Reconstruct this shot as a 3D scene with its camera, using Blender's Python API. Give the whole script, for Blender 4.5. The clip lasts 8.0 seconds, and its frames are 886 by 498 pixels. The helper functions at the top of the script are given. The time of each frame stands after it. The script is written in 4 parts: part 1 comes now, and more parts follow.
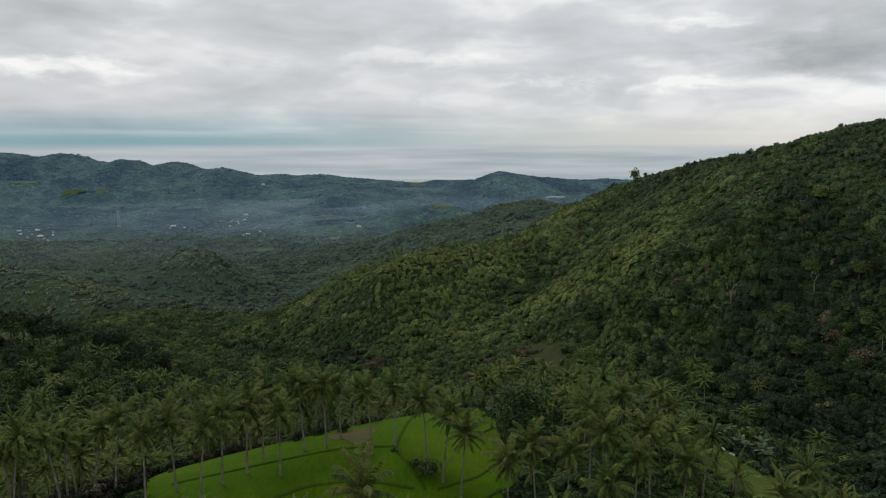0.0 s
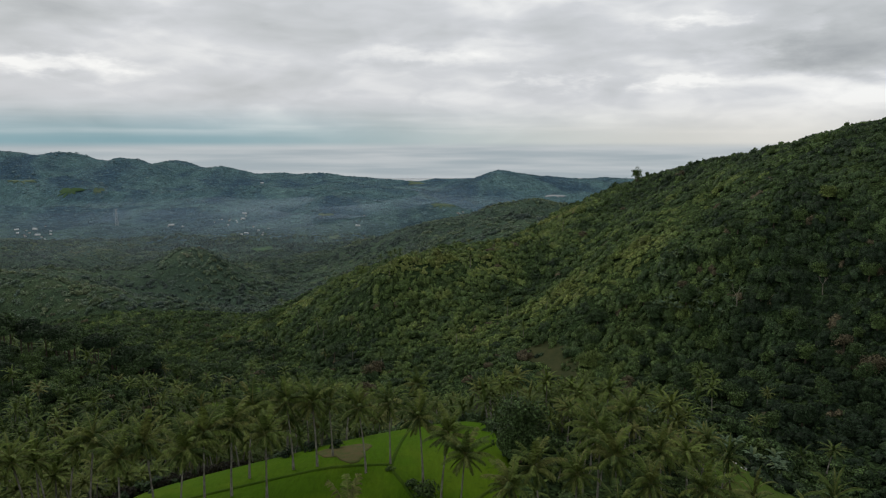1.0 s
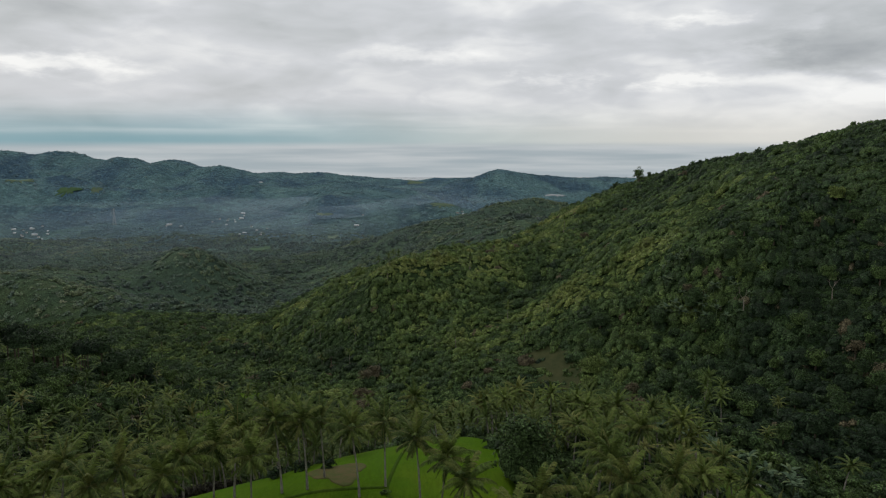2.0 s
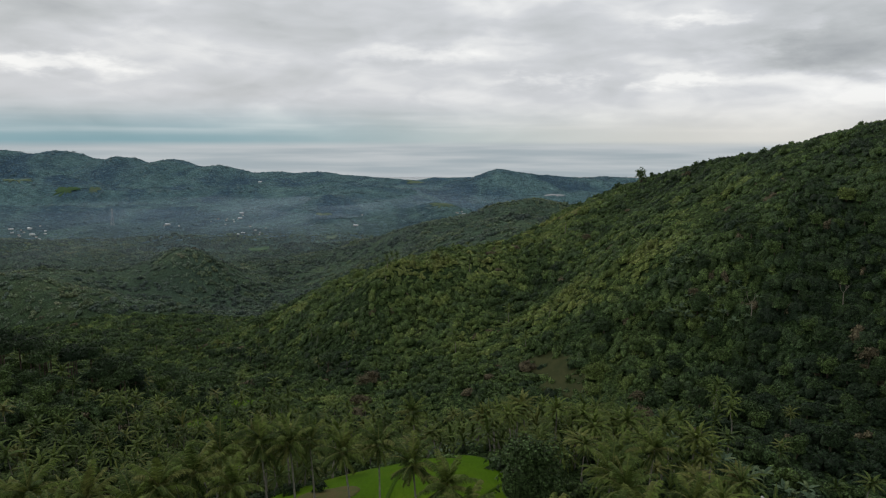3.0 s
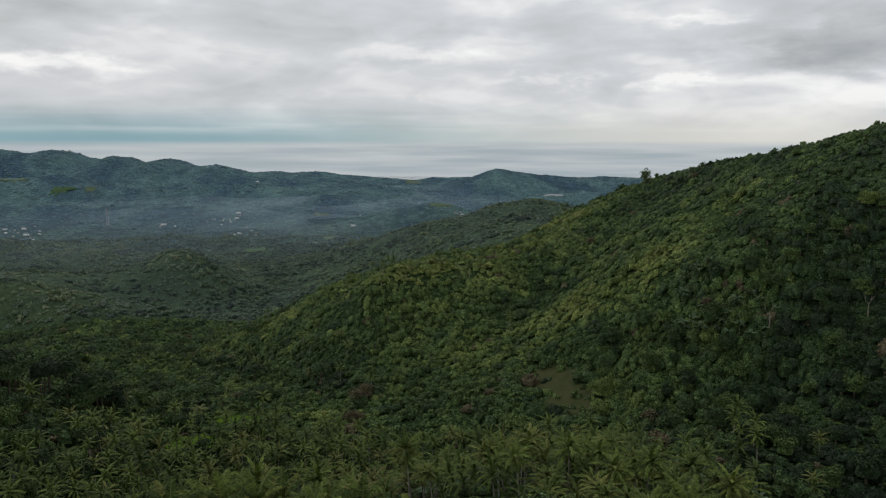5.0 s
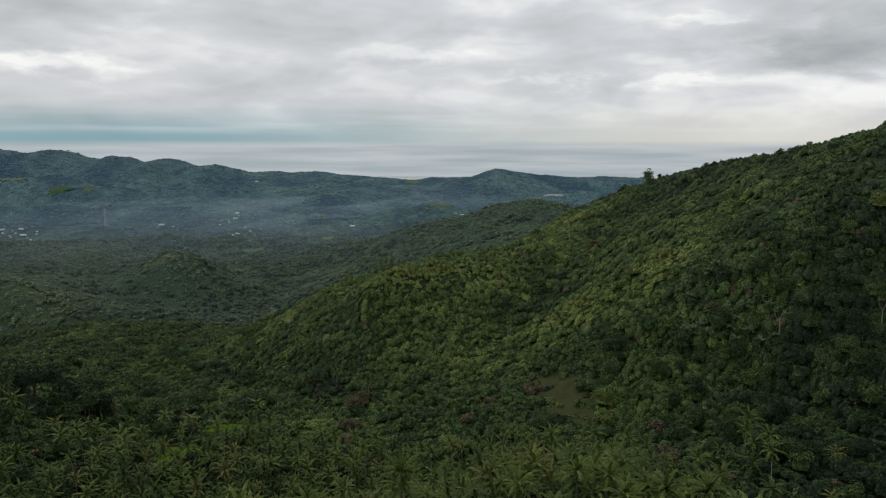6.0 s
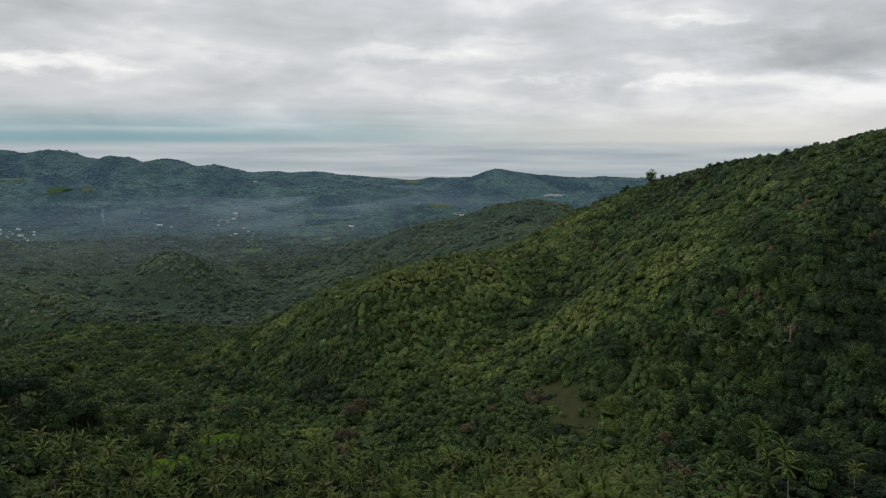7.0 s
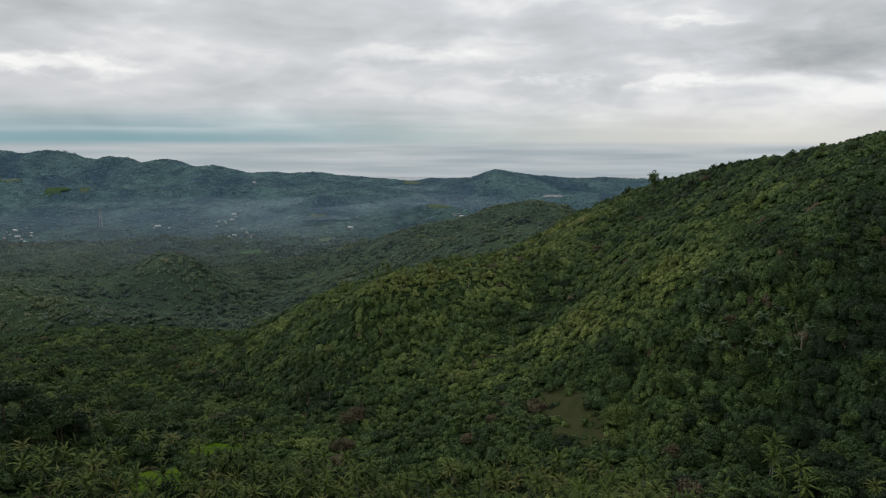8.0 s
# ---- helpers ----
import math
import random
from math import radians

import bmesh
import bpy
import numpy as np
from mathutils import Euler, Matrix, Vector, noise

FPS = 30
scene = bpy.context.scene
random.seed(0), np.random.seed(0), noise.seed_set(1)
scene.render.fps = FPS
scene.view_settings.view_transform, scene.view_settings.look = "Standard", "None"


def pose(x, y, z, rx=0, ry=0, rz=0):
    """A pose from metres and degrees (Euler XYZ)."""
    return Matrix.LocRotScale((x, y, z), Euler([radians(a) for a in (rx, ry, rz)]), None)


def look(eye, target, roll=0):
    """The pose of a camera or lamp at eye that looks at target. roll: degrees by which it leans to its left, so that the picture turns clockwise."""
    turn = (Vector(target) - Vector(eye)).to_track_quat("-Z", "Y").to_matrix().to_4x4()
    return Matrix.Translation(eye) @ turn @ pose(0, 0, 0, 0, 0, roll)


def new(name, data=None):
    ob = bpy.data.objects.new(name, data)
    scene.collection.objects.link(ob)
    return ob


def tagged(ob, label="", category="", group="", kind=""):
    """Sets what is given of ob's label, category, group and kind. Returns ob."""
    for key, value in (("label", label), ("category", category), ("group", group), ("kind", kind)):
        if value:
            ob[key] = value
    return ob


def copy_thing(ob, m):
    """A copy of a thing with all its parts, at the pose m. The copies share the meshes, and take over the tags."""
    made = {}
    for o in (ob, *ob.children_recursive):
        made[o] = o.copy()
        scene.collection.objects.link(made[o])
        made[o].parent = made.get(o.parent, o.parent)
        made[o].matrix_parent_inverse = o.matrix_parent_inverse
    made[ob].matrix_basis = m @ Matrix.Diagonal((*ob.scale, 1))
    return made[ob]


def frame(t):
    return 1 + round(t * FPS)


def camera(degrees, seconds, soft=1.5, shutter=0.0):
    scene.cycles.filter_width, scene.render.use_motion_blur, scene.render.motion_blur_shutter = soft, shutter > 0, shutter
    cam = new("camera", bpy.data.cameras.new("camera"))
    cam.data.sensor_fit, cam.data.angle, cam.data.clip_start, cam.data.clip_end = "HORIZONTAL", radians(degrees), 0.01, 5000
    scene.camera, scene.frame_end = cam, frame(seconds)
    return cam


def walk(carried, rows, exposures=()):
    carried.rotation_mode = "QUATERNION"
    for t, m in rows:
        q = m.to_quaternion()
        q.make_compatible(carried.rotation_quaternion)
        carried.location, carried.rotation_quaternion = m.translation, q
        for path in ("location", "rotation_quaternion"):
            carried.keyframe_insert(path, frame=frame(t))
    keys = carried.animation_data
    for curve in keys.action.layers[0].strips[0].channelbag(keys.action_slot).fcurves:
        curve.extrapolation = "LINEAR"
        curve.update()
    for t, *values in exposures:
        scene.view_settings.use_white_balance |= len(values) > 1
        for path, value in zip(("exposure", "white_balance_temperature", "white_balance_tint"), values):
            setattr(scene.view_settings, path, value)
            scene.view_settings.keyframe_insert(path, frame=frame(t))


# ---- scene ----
cam = camera(64.0, 8.0, soft=1.15)
PATH = [
    (0.0, pose(0.000, 0.000, 248.000, 81.567, 0.000, 0.000)),
    (0.5, pose(0.157, 3.958, 248.096, 81.506, -0.001, -0.019)),
    (1.0, pose(0.252, 7.967, 248.199, 81.452, -0.033, -0.042)),
    (1.5, pose(0.295, 12.068, 248.330, 81.416, -0.027, -0.083)),
    (3.0, pose(0.389, 24.854, 248.631, 81.355, -0.061, -0.144)),
    (3.5, pose(0.437, 29.267, 248.721, 81.342, -0.066, -0.165)),
    (4.0, pose(0.465, 33.777, 248.762, 81.330, -0.067, -0.191)),
    (4.5, pose(0.515, 38.342, 248.860, 81.325, -0.084, -0.223)),
    (6.0, pose(0.873, 52.052, 249.123, 81.305, -0.112, -0.283)),
    (6.5, pose(0.924, 56.603, 249.221, 81.300, -0.107, -0.303)),
    (7.0, pose(0.978, 61.087, 249.321, 81.302, -0.113, -0.330)),
    (7.5, pose(1.066, 65.536, 249.398, 81.315, -0.142, -0.348)),
    (8.0, pose(1.149, 70.000, 249.394, 81.341, -0.141, -0.376)),
]
walk(cam, PATH)

# ---------------------------------------------------------------- world and sun


class Nodes:
    """Short hand for a node tree."""

    def __init__(self, tree):
        self.tree = tree
        tree.nodes.clear()

    def node(self, kind, **values):
        n = self.tree.nodes.new(kind)
        for key, value in values.items():
            setattr(n, key, value)
        return n

    def put(self, socket, value):
        if isinstance(value, bpy.types.NodeSocket):
            self.tree.links.new(value, socket)
        elif isinstance(value, (tuple, list)) and len(value) == 3 and socket.type == "RGBA":
            socket.default_value = (*value, 1)
        else:
            socket.default_value = value

    def math(self, op, a, b=0.0, c=0.0, clamp=False):
        n = self.node("ShaderNodeMath", operation=op, use_clamp=clamp)
        for socket, value in zip(n.inputs, (a, b, c)):
            self.put(socket, value)
        return n.outputs[0]

    def ramp01(self, value, a, b, lo=0.0, hi=1.0):
        n = self.node("ShaderNodeMapRange", interpolation_type="SMOOTHSTEP")
        for socket, v in zip(n.inputs, (value, a, b, lo, hi)):
            self.put(socket, v)
        return n.outputs[0]

    def mix(self, f, a, b, blend="MIX"):
        n = self.node("ShaderNodeMix", data_type="RGBA", blend_type=blend)
        self.put(n.inputs[0], f)
        self.put(n.inputs[6], a)
        self.put(n.inputs[7], b)
        return n.outputs[2]

    def noise(self, vector, scale, detail=3.0, rough=0.55, distortion=0.0):
        n = self.node("ShaderNodeTexNoise")
        self.put(n.inputs["Vector"], vector)
        self.put(n.inputs["Scale"], scale)
        self.put(n.inputs["Detail"], detail)
        self.put(n.inputs["Roughness"], rough)
        self.put(n.inputs["Distortion"], distortion)
        return n.outputs[0]

    def vector(self, x, y, z):
        n = self.node("ShaderNodeCombineXYZ")
        for socket, v in zip(n.inputs, (x, y, z)):
            self.put(socket, v)
        return n.outputs[0]

    def scaled(self, vector, x, y, z, shift=(0, 0, 0)):
        n = self.node("ShaderNodeMapping")
        self.put(n.inputs["Vector"], vector)
        n.inputs["Scale"].default_value = (x, y, z)
        n.inputs["Location"].default_value = shift
        return n.outputs[0]

    def stops(self, value, *stops):
        n = self.node("ShaderNodeValToRGB")
        e = n.color_ramp.elements
        while len(e) < len(stops):
            e.new(0.5)
        for k, (p, col) in zip(e, stops):
            k.position, k.color = p, (*col, 1)
        self.put(n.inputs[0], value)
        return n.outputs[0]


SUN_UP, SUN_TURN = radians(48), radians(-38)
world = bpy.data.worlds.new("overcast_sky")
scene.world = world
world.use_nodes = True
w = Nodes(world.node_tree)
way = w.node("ShaderNodeTexCoord").outputs["Generated"]
xyz = w.node("ShaderNodeSeparateXYZ")
w.put(xyz.inputs[0], way)
dx, dy, dz = xyz.outputs
# azimuth to the right of the way ahead and height over the horizon, in degrees
az = w.math("MULTIPLY", w.math("ARCTAN2", dx, dy), 57.2958)
el = w.math("MULTIPLY", w.math("ARCSINE", dz), 57.2958)
sheet = w.vector(w.math("MULTIPLY", az, 0.085), w.math("MULTIPLY", el, 0.23), 0.0)
big = w.noise(w.scaled(sheet, 1, 1.2, 1, (3.3, 1.2, 0)), 1.0, 3, 0.5, 0.4)
fine = w.noise(w.scaled(sheet, 1, 1.2, 1, (8.0, 4.4, 0)), 3.0, 5, 0.5, 0.7)
cover = w.math("ADD", w.math("MULTIPLY", big, 0.76), w.math("MULTIPLY", fine, 0.24))
cover = w.math("MULTIPLY_ADD", w.math("SUBTRACT", cover, 0.5), 0.7, 0.54)


ragged = w.math("SUBTRACT", w.noise(w.scaled(sheet, 1, 1, 1, (1.7, 6.1, 0)), 4.2, 4, 0.6), 0.5)
ragged_too = w.math("SUBTRACT", w.noise(w.scaled(sheet, 1, 1, 1, (5.7, 2.1, 0)), 3.1, 4, 0.6), 0.5)


def blob(a, e, ra, re_, gain):
    """A soft swelling of the cloud cover round an azimuth and a height."""
    u = w.math("DIVIDE", w.math("SUBTRACT", w.math("MULTIPLY_ADD", ragged, 9.0, az), a), ra)
    v = w.math("DIVIDE", w.math("SUBTRACT", w.math("MULTIPLY_ADD", ragged_too, 2.6, el), e), re_)
    q = w.math("ADD", w.math("MULTIPLY", u, u), w.math("MULTIPLY", v, v))
    return w.math("MULTIPLY", w.math("POWER", 2.718, w.math("MULTIPLY", q, -1.0)), gain)


for a, e, ra, re_, gain in (
    (29.5, 6.4, 6.0, 2.0, -0.24), (25.0, 4.4, 8.0, 0.6, 0.10), (15.0, 8.0, 22.0, 6.0, 0.035), (-24.0, 9.0, 12.0, 5.0, -0.03), (15.5, 6.9, 5.0, 1.5, -0.08), (22.0, 6.3, 2.6, 0.8, 0.10), (26.0, 8.1, 1.6, 0.6, 0.09),
    (18.0, 4.4, 3.0, 0.45, 0.14), (8.4, 4.7, 3.0, 0.7, 0.15), (-1.0, 6.7, 6.0, 0.6, 0.13), (-28.5, 5.2, 5.5, 0.8, 0.32),
    (-28.0, 8.7, 6.0, 0.9, -0.09), (-29.0, 4.9, 8.0, 0.7, -0.11), (9.0, 11.5, 8.0, 0.7, 0.12), (-23.0, 11.0, 5.0, 0.8, 0.06),
    (-14.0, 3.4, 8.0, 0.6, -0.05), (22.0, 2.4, 12.0, 1.4, 0.10), (30.0, 3.4, 5.0, 0.8, 0.12), (-12.0, 8.0, 10.0, 2.0, 0.03),
    (19.5, 8.9, 3.5, 0.4, 0.12), (4.0, 8.6, 7.0, 0.6, -0.05),
):
    cover = w.math("ADD", cover, blob(a, e, ra, re_, gain))
cloud = w.stops(cover, (0.26, (0.36, 0.385, 0.41)), (0.42, (0.50, 0.525, 0.545)), (0.56, (0.63, 0.65, 0.682)), (0.72, (0.92, 0.925, 0.92)))
# thin bands low over the sea, open to bluer air on one side
bands = w.noise(w.vector(w.math("MULTIPLY", az, 0.03), w.math("MULTIPLY", el, 0.62), 0.0), 1.6, 3, 0.5)
low = w.ramp01(el, 0.0, 3.6, 1.0, 0.0)
side = w.ramp01(az, -24.0, 25.0)
air = w.mix(side, (0.17, 0.345, 0.40), (0.70, 0.69, 0.64))
air = w.mix(w.math("MULTIPLY", w.ramp01(bands, 0.42, 0.66), w.ramp01(el, 0.3, 1.1)), air, w.mix(side, (0.43, 0.555, 0.59), (0.78, 0.76, 0.70)))
heaven = w.mix(w.math("MULTIPLY", low, 0.8), cloud, air)
# the far sea under the horizon, out past the land
streak = w.noise(w.vector(w.math("MULTIPLY", az, 0.05), w.math("MULTIPLY", el, 0.9), 4.0), 1.5, 3, 0.5)
sea_far = w.mix(w.ramp01(streak, 0.34, 0.72), (0.37, 0.43, 0.465), (0.53, 0.565, 0.585))
sea_far = w.mix(w.ramp01(az, -31.0, -5.0, 0.35, 0.0), sea_far, (0.44, 0.50, 0.53))
under = w.mix(w.ramp01(el, -7.0, -4.0), (0.03, 0.035, 0.03), sea_far)
seen = w.mix(w.ramp01(el, -0.5, 0.12), under, heaven)
sky = w.node("ShaderNodeTexSky", sky_type="NISHITA", sun_disc=False, sun_elevation=SUN_UP, sun_rotation=SUN_TURN, air_density=1.5, dust_density=4.0)
back_a, back_b, both = w.node("ShaderNodeBackground"), w.node("ShaderNodeBackground"), w.node("ShaderNodeAddShader")
w.put(back_a.inputs[0], seen)
w.put(back_a.inputs[1], 0.97)
w.put(back_b.inputs[0], sky.outputs[0])
w.put(back_b.inputs[1], 0.004)
w.put(both.inputs[0], back_a.outputs[0])
w.put(both.inputs[1], back_b.outputs[0])
out = w.node("ShaderNodeOutputWorld")
w.put(out.inputs[0], both.outputs[0])

lamp = bpy.data.lights.new("sun", "SUN")
lamp.energy, lamp.angle, lamp.color = 1.0, radians(20), (1.0, 0.97, 0.92)
sun = new("sun", lamp)
sun.matrix_world = look((math.sin(SUN_TURN) * 900, math.cos(SUN_TURN) * 900, 1000), (0, 0, 0))

# ---------------------------------------------------------------- materials


def material(name):
    m = bpy.data.materials.new(name)
    m.use_nodes = True
    n = Nodes(m.node_tree)
    n.out = n.node("ShaderNodeOutputMaterial")
    n.place = n.node("ShaderNodeNewGeometry")
    return m, n


def finish(n, colour, rough=0.8, bump=None, depth=0.1, through_light=0.0, metal=0.0, sheen=0.0, gloss=0.1):
    b = n.node("ShaderNodeBsdfPrincipled")
    n.put(b.inputs["Base Color"], colour)
    n.put(b.inputs["Roughness"], rough)
    n.put(b.inputs["Metallic"], metal)
    n.put(b.inputs["Specular IOR Level"], gloss)
    n.put(b.inputs["Sheen Weight"], sheen)
    n.put(b.inputs["Sheen Roughness"], 0.6)
    if bump is not None:
        k = n.node("ShaderNodeBump")
        k.inputs["Distance"].default_value = depth
        n.put(k.inputs["Height"], bump)
        n.put(b.inputs["Normal"], k.outputs[0])
    result = b.outputs[0]
    if through_light:
        t, mixed = n.node("ShaderNodeBsdfTranslucent"), n.node("ShaderNodeMixShader")
        n.put(t.inputs[0], colour)
        n.put(mixed.inputs[0], through_light)
        n.put(mixed.inputs[1], result)
        n.put(mixed.inputs[2], t.outputs[0])
        result = mixed.outputs[0]
    n.put(n.out.inputs[0], result)


def leaf_material(name, stops, by_object=False, patch=45.0, through_light=0.14, sheen=0.0, relief=1.6, vary=0.6, tufted=True):
    """Leaves: the tint of the plant, patches of growth tens of metres wide, and each leaf a little apart."""
    m, n = material(name)
    if by_object:
        tint = n.node("ShaderNodeObjectInfo").outputs["Random"]
    else:
        tint = n.node("ShaderNodeAttribute", attribute_name="tint").outputs["Fac"]
    patches = n.noise(n.place.outputs["Position"], 1.0 / patch, 3, 0.6)
    tint = n.math("ADD", tint, n.math("MULTIPLY", n.math("SUBTRACT", patches, 0.5), 0.5), clamp=True)
    colour = n.stops(tint, *stops)
    leaf = n.math("MULTIPLY_ADD", n.place.outputs["Random Per Island"], vary, 1.0 - vary / 2)
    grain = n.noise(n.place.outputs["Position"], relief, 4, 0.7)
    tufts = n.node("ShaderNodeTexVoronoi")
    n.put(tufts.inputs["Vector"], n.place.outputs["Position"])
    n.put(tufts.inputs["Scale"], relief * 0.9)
    # shade between leaf tufts, painted as a darker colour towards their edges
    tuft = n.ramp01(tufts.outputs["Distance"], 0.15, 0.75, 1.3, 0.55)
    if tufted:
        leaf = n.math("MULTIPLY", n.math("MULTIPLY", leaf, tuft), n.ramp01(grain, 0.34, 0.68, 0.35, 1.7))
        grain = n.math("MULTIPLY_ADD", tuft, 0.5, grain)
    else:
        leaf = n.math("MULTIPLY", leaf, n.ramp01(grain, 0.32, 0.70, 0.7, 1.3))
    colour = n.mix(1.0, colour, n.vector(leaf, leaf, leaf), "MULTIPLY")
    finish(n, colour, 0.6, grain, 0.9 / relief, through_light=through_light, sheen=sheen, gloss=0.12)
    return m


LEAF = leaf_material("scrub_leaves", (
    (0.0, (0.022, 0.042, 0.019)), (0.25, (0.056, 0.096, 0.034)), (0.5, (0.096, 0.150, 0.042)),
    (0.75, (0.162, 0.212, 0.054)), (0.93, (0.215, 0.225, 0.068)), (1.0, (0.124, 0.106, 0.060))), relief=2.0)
# distance haze is put into both wood colours, more of it in the far one
WOODS = leaf_material("hazed_valley_woods", (
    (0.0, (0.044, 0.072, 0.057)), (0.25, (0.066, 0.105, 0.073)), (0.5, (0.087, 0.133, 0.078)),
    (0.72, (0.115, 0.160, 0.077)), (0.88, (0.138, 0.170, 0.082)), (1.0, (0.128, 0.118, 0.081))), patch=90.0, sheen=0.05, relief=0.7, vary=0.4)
FAR_WOODS = leaf_material("hazed_far_woods", (
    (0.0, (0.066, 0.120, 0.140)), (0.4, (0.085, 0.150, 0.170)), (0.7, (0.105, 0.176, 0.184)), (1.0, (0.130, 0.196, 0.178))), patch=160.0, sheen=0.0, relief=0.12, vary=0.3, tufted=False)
FROND = leaf_material("palm_fronds", (
    (0.0, (0.042, 0.067, 0.017)), (0.4, (0.067, 0.101, 0.022)), (0.75, (0.094, 0.130, 0.028)), (1.0, (0.120, 0.126, 0.038))), patch=60.0, tufted=False)
FROND_ONE = leaf_material("palm_fronds_near", (
    (0.0, (0.049, 0.078, 0.019)), (0.4, (0.085, 0.124, 0.025)), (0.75, (0.114, 0.154, 0.031)), (1.0, (0.138, 0.144, 0.042))), by_object=True, patch=60.0, tufted=False)
# maroon leaves, with the shade under the palms darkened into their colour
SHADE_LEAF = leaf_material("shaded_maroon_leaves", ((0.0, (0.018, 0.016, 0.010)), (0.6, (0.026, 0.024, 0.013)), (1.0, (0.036, 0.034, 0.018))), patch=20.0)
BANANA = leaf_material("banana_leaves", (
    (0.0, (0.062, 0.100, 0.058)), (0.5, (0.085, 0.130, 0.070)), (1.0, (0.115, 0.150, 0.062))), by_object=True, patch=60.0, tufted=False)


def ground_material():
    m, n = material("undergrowth")
    p = n.place.outputs["Position"]
    a, b, c = n.noise(p, 0.018, 4, 0.6), n.noise(p, 0.11, 4, 0.65), n.noise(p, 0.9, 4, 0.7)
    colour = n.stops(a, (0.3, (0.019, 0.034, 0.014)), (0.5, (0.028, 0.047, 0.017)), (0.62, (0.037, 0.056, 0.019)), (0.72, (0.042, 0.048, 0.023)))
    # wooded beyond the near hills; distance haze is put into the colours, bluer towards the coast
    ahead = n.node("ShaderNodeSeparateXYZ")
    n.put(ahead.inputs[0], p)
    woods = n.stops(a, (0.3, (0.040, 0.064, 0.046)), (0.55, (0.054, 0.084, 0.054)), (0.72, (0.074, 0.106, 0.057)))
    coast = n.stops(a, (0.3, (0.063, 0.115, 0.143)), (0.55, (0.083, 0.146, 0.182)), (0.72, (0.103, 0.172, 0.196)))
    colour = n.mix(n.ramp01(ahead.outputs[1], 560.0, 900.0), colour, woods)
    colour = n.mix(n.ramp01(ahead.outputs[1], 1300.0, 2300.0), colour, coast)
    tufts = n.node("ShaderNodeTexVoronoi")
    n.put(tufts.inputs["Vector"], p)
    n.put(tufts.inputs["Scale"], 1.1)
    crowns = n.noise(p, 0.035, 6, 0.75)
    far_off = n.ramp01(ahead.outputs[1], 1300.0, 2000.0)
    colour = n.mix(far_off, colour, n.mix(n.ramp01(crowns, 0.36, 0.66), n.mix(1.0, colour, (0.78, 0.80, 0.84), "MULTIPLY"), n.mix(1.0, colour, (1.16, 1.16, 1.10), "MULTIPLY")))
    stands = n.noise(n.scaled(p, 1.0, 0.55, 1.0, (310.0, 40.0, 0.0)), 0.0045, 5, 0.6, 0.8)
    colour = n.mix(far_off, colour, n.mix(n.ramp01(stands, 0.38, 0.62), n.mix(1.0, colour, (0.68, 0.72, 0.80), "MULTIPLY"), n.mix(1.0, colour, (1.26, 1.26, 1.06), "MULTIPLY")))
    k = n.math("MULTIPLY", n.math("MULTIPLY_ADD", b, 1.3, 0.35), n.ramp01(c, 0.34, 0.66, 0.35, 1.7))
    # the gaps between ground tufts get their shade from the colour too
    k = n.math("MULTIPLY", k, n.ramp01(tufts.outputs["Distance"], 0.1, 0.8, 1.5, 0.5))
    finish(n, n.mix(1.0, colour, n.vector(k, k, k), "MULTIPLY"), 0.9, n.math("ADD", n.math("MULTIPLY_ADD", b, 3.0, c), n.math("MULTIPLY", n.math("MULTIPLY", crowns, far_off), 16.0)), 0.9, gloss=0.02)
    return m


def grass_material(name, lush, dry, fleck):
    m, n = material(name)
    p = n.place.outputs["Position"]
    a, b = n.noise(p, 0.06, 4, 0.6), n.noise(p, 0.7, 5, 0.7)
    rows = n.noise(n.scaled(p, 1, 0.2, 1), 2.0, 4, 0.75)
    colour = n.mix(n.ramp01(a, 0.4, 0.68), lush, dry)
    colour = n.mix(n.ramp01(b, 0.58, 0.72), colour, fleck)
    k = n.math("MULTIPLY_ADD", rows, 0.9, 0.55)
    finish(n, n.mix(1.0, colour, n.vector(k, k, k), "MULTIPLY"), 0.85, n.math("ADD", b, rows), 0.25, 0.12, gloss=0.04)
    return m


def rough_material(name, low, high, scale, rough=0.85, depth=0.05):
    m, n = material(name)
    p = n.place.outputs["Position"]
    a, b = n.noise(p, scale, 4, 0.6), n.noise(p, scale * 9, 4, 0.7)
    k = n.math("ADD", n.math("MULTIPLY", a, 0.6), n.math("MULTIPLY", b, 0.4))
    finish(n, n.mix(n.ramp01(k, 0.35, 0.65), low, high), rough, b, depth)
    return m


GROUND = ground_material()
PADDY = grass_material("young_rice", (0.052, 0.112, 0.003), (0.078, 0.132, 0.006), (0.036, 0.082, 0.003))
PASTURE = grass_material("rough_pasture", (0.058, 0.098, 0.014), (0.095, 0.112, 0.030), (0.040, 0.070, 0.014))
SOIL = rough_material("bare_soil", (0.046, 0.066, 0.012), (0.088, 0.066, 0.028), 0.45)
FALLOW = rough_material("fallow_slope", (0.024, 0.034, 0.010), (0.046, 0.048, 0.017), 0.25)
BARK = rough_material("palm_bark", (0.14, 0.125, 0.10), (0.29, 0.27, 0.23), 1.2)
WOOD = rough_material("brown_bark", (0.07, 0.055, 0.04), (0.15, 0.12, 0.09), 1.5)
PALE_WOOD = rough_material("pale_dead_wood", (0.15, 0.13, 0.10), (0.27, 0.24, 0.20), 1.5)
ROCK = rough_material("grey_rock", (0.22, 0.22, 0.21), (0.42, 0.41, 0.39), 0.8)
CHALK = rough_material("pale_quarry_earth", (0.20, 0.22, 0.225), (0.30, 0.315, 0.32), 0.05)
PLASTER = rough_material("weathered_plaster", (0.48, 0.47, 0.44), (0.68, 0.67, 0.64), 0.3)
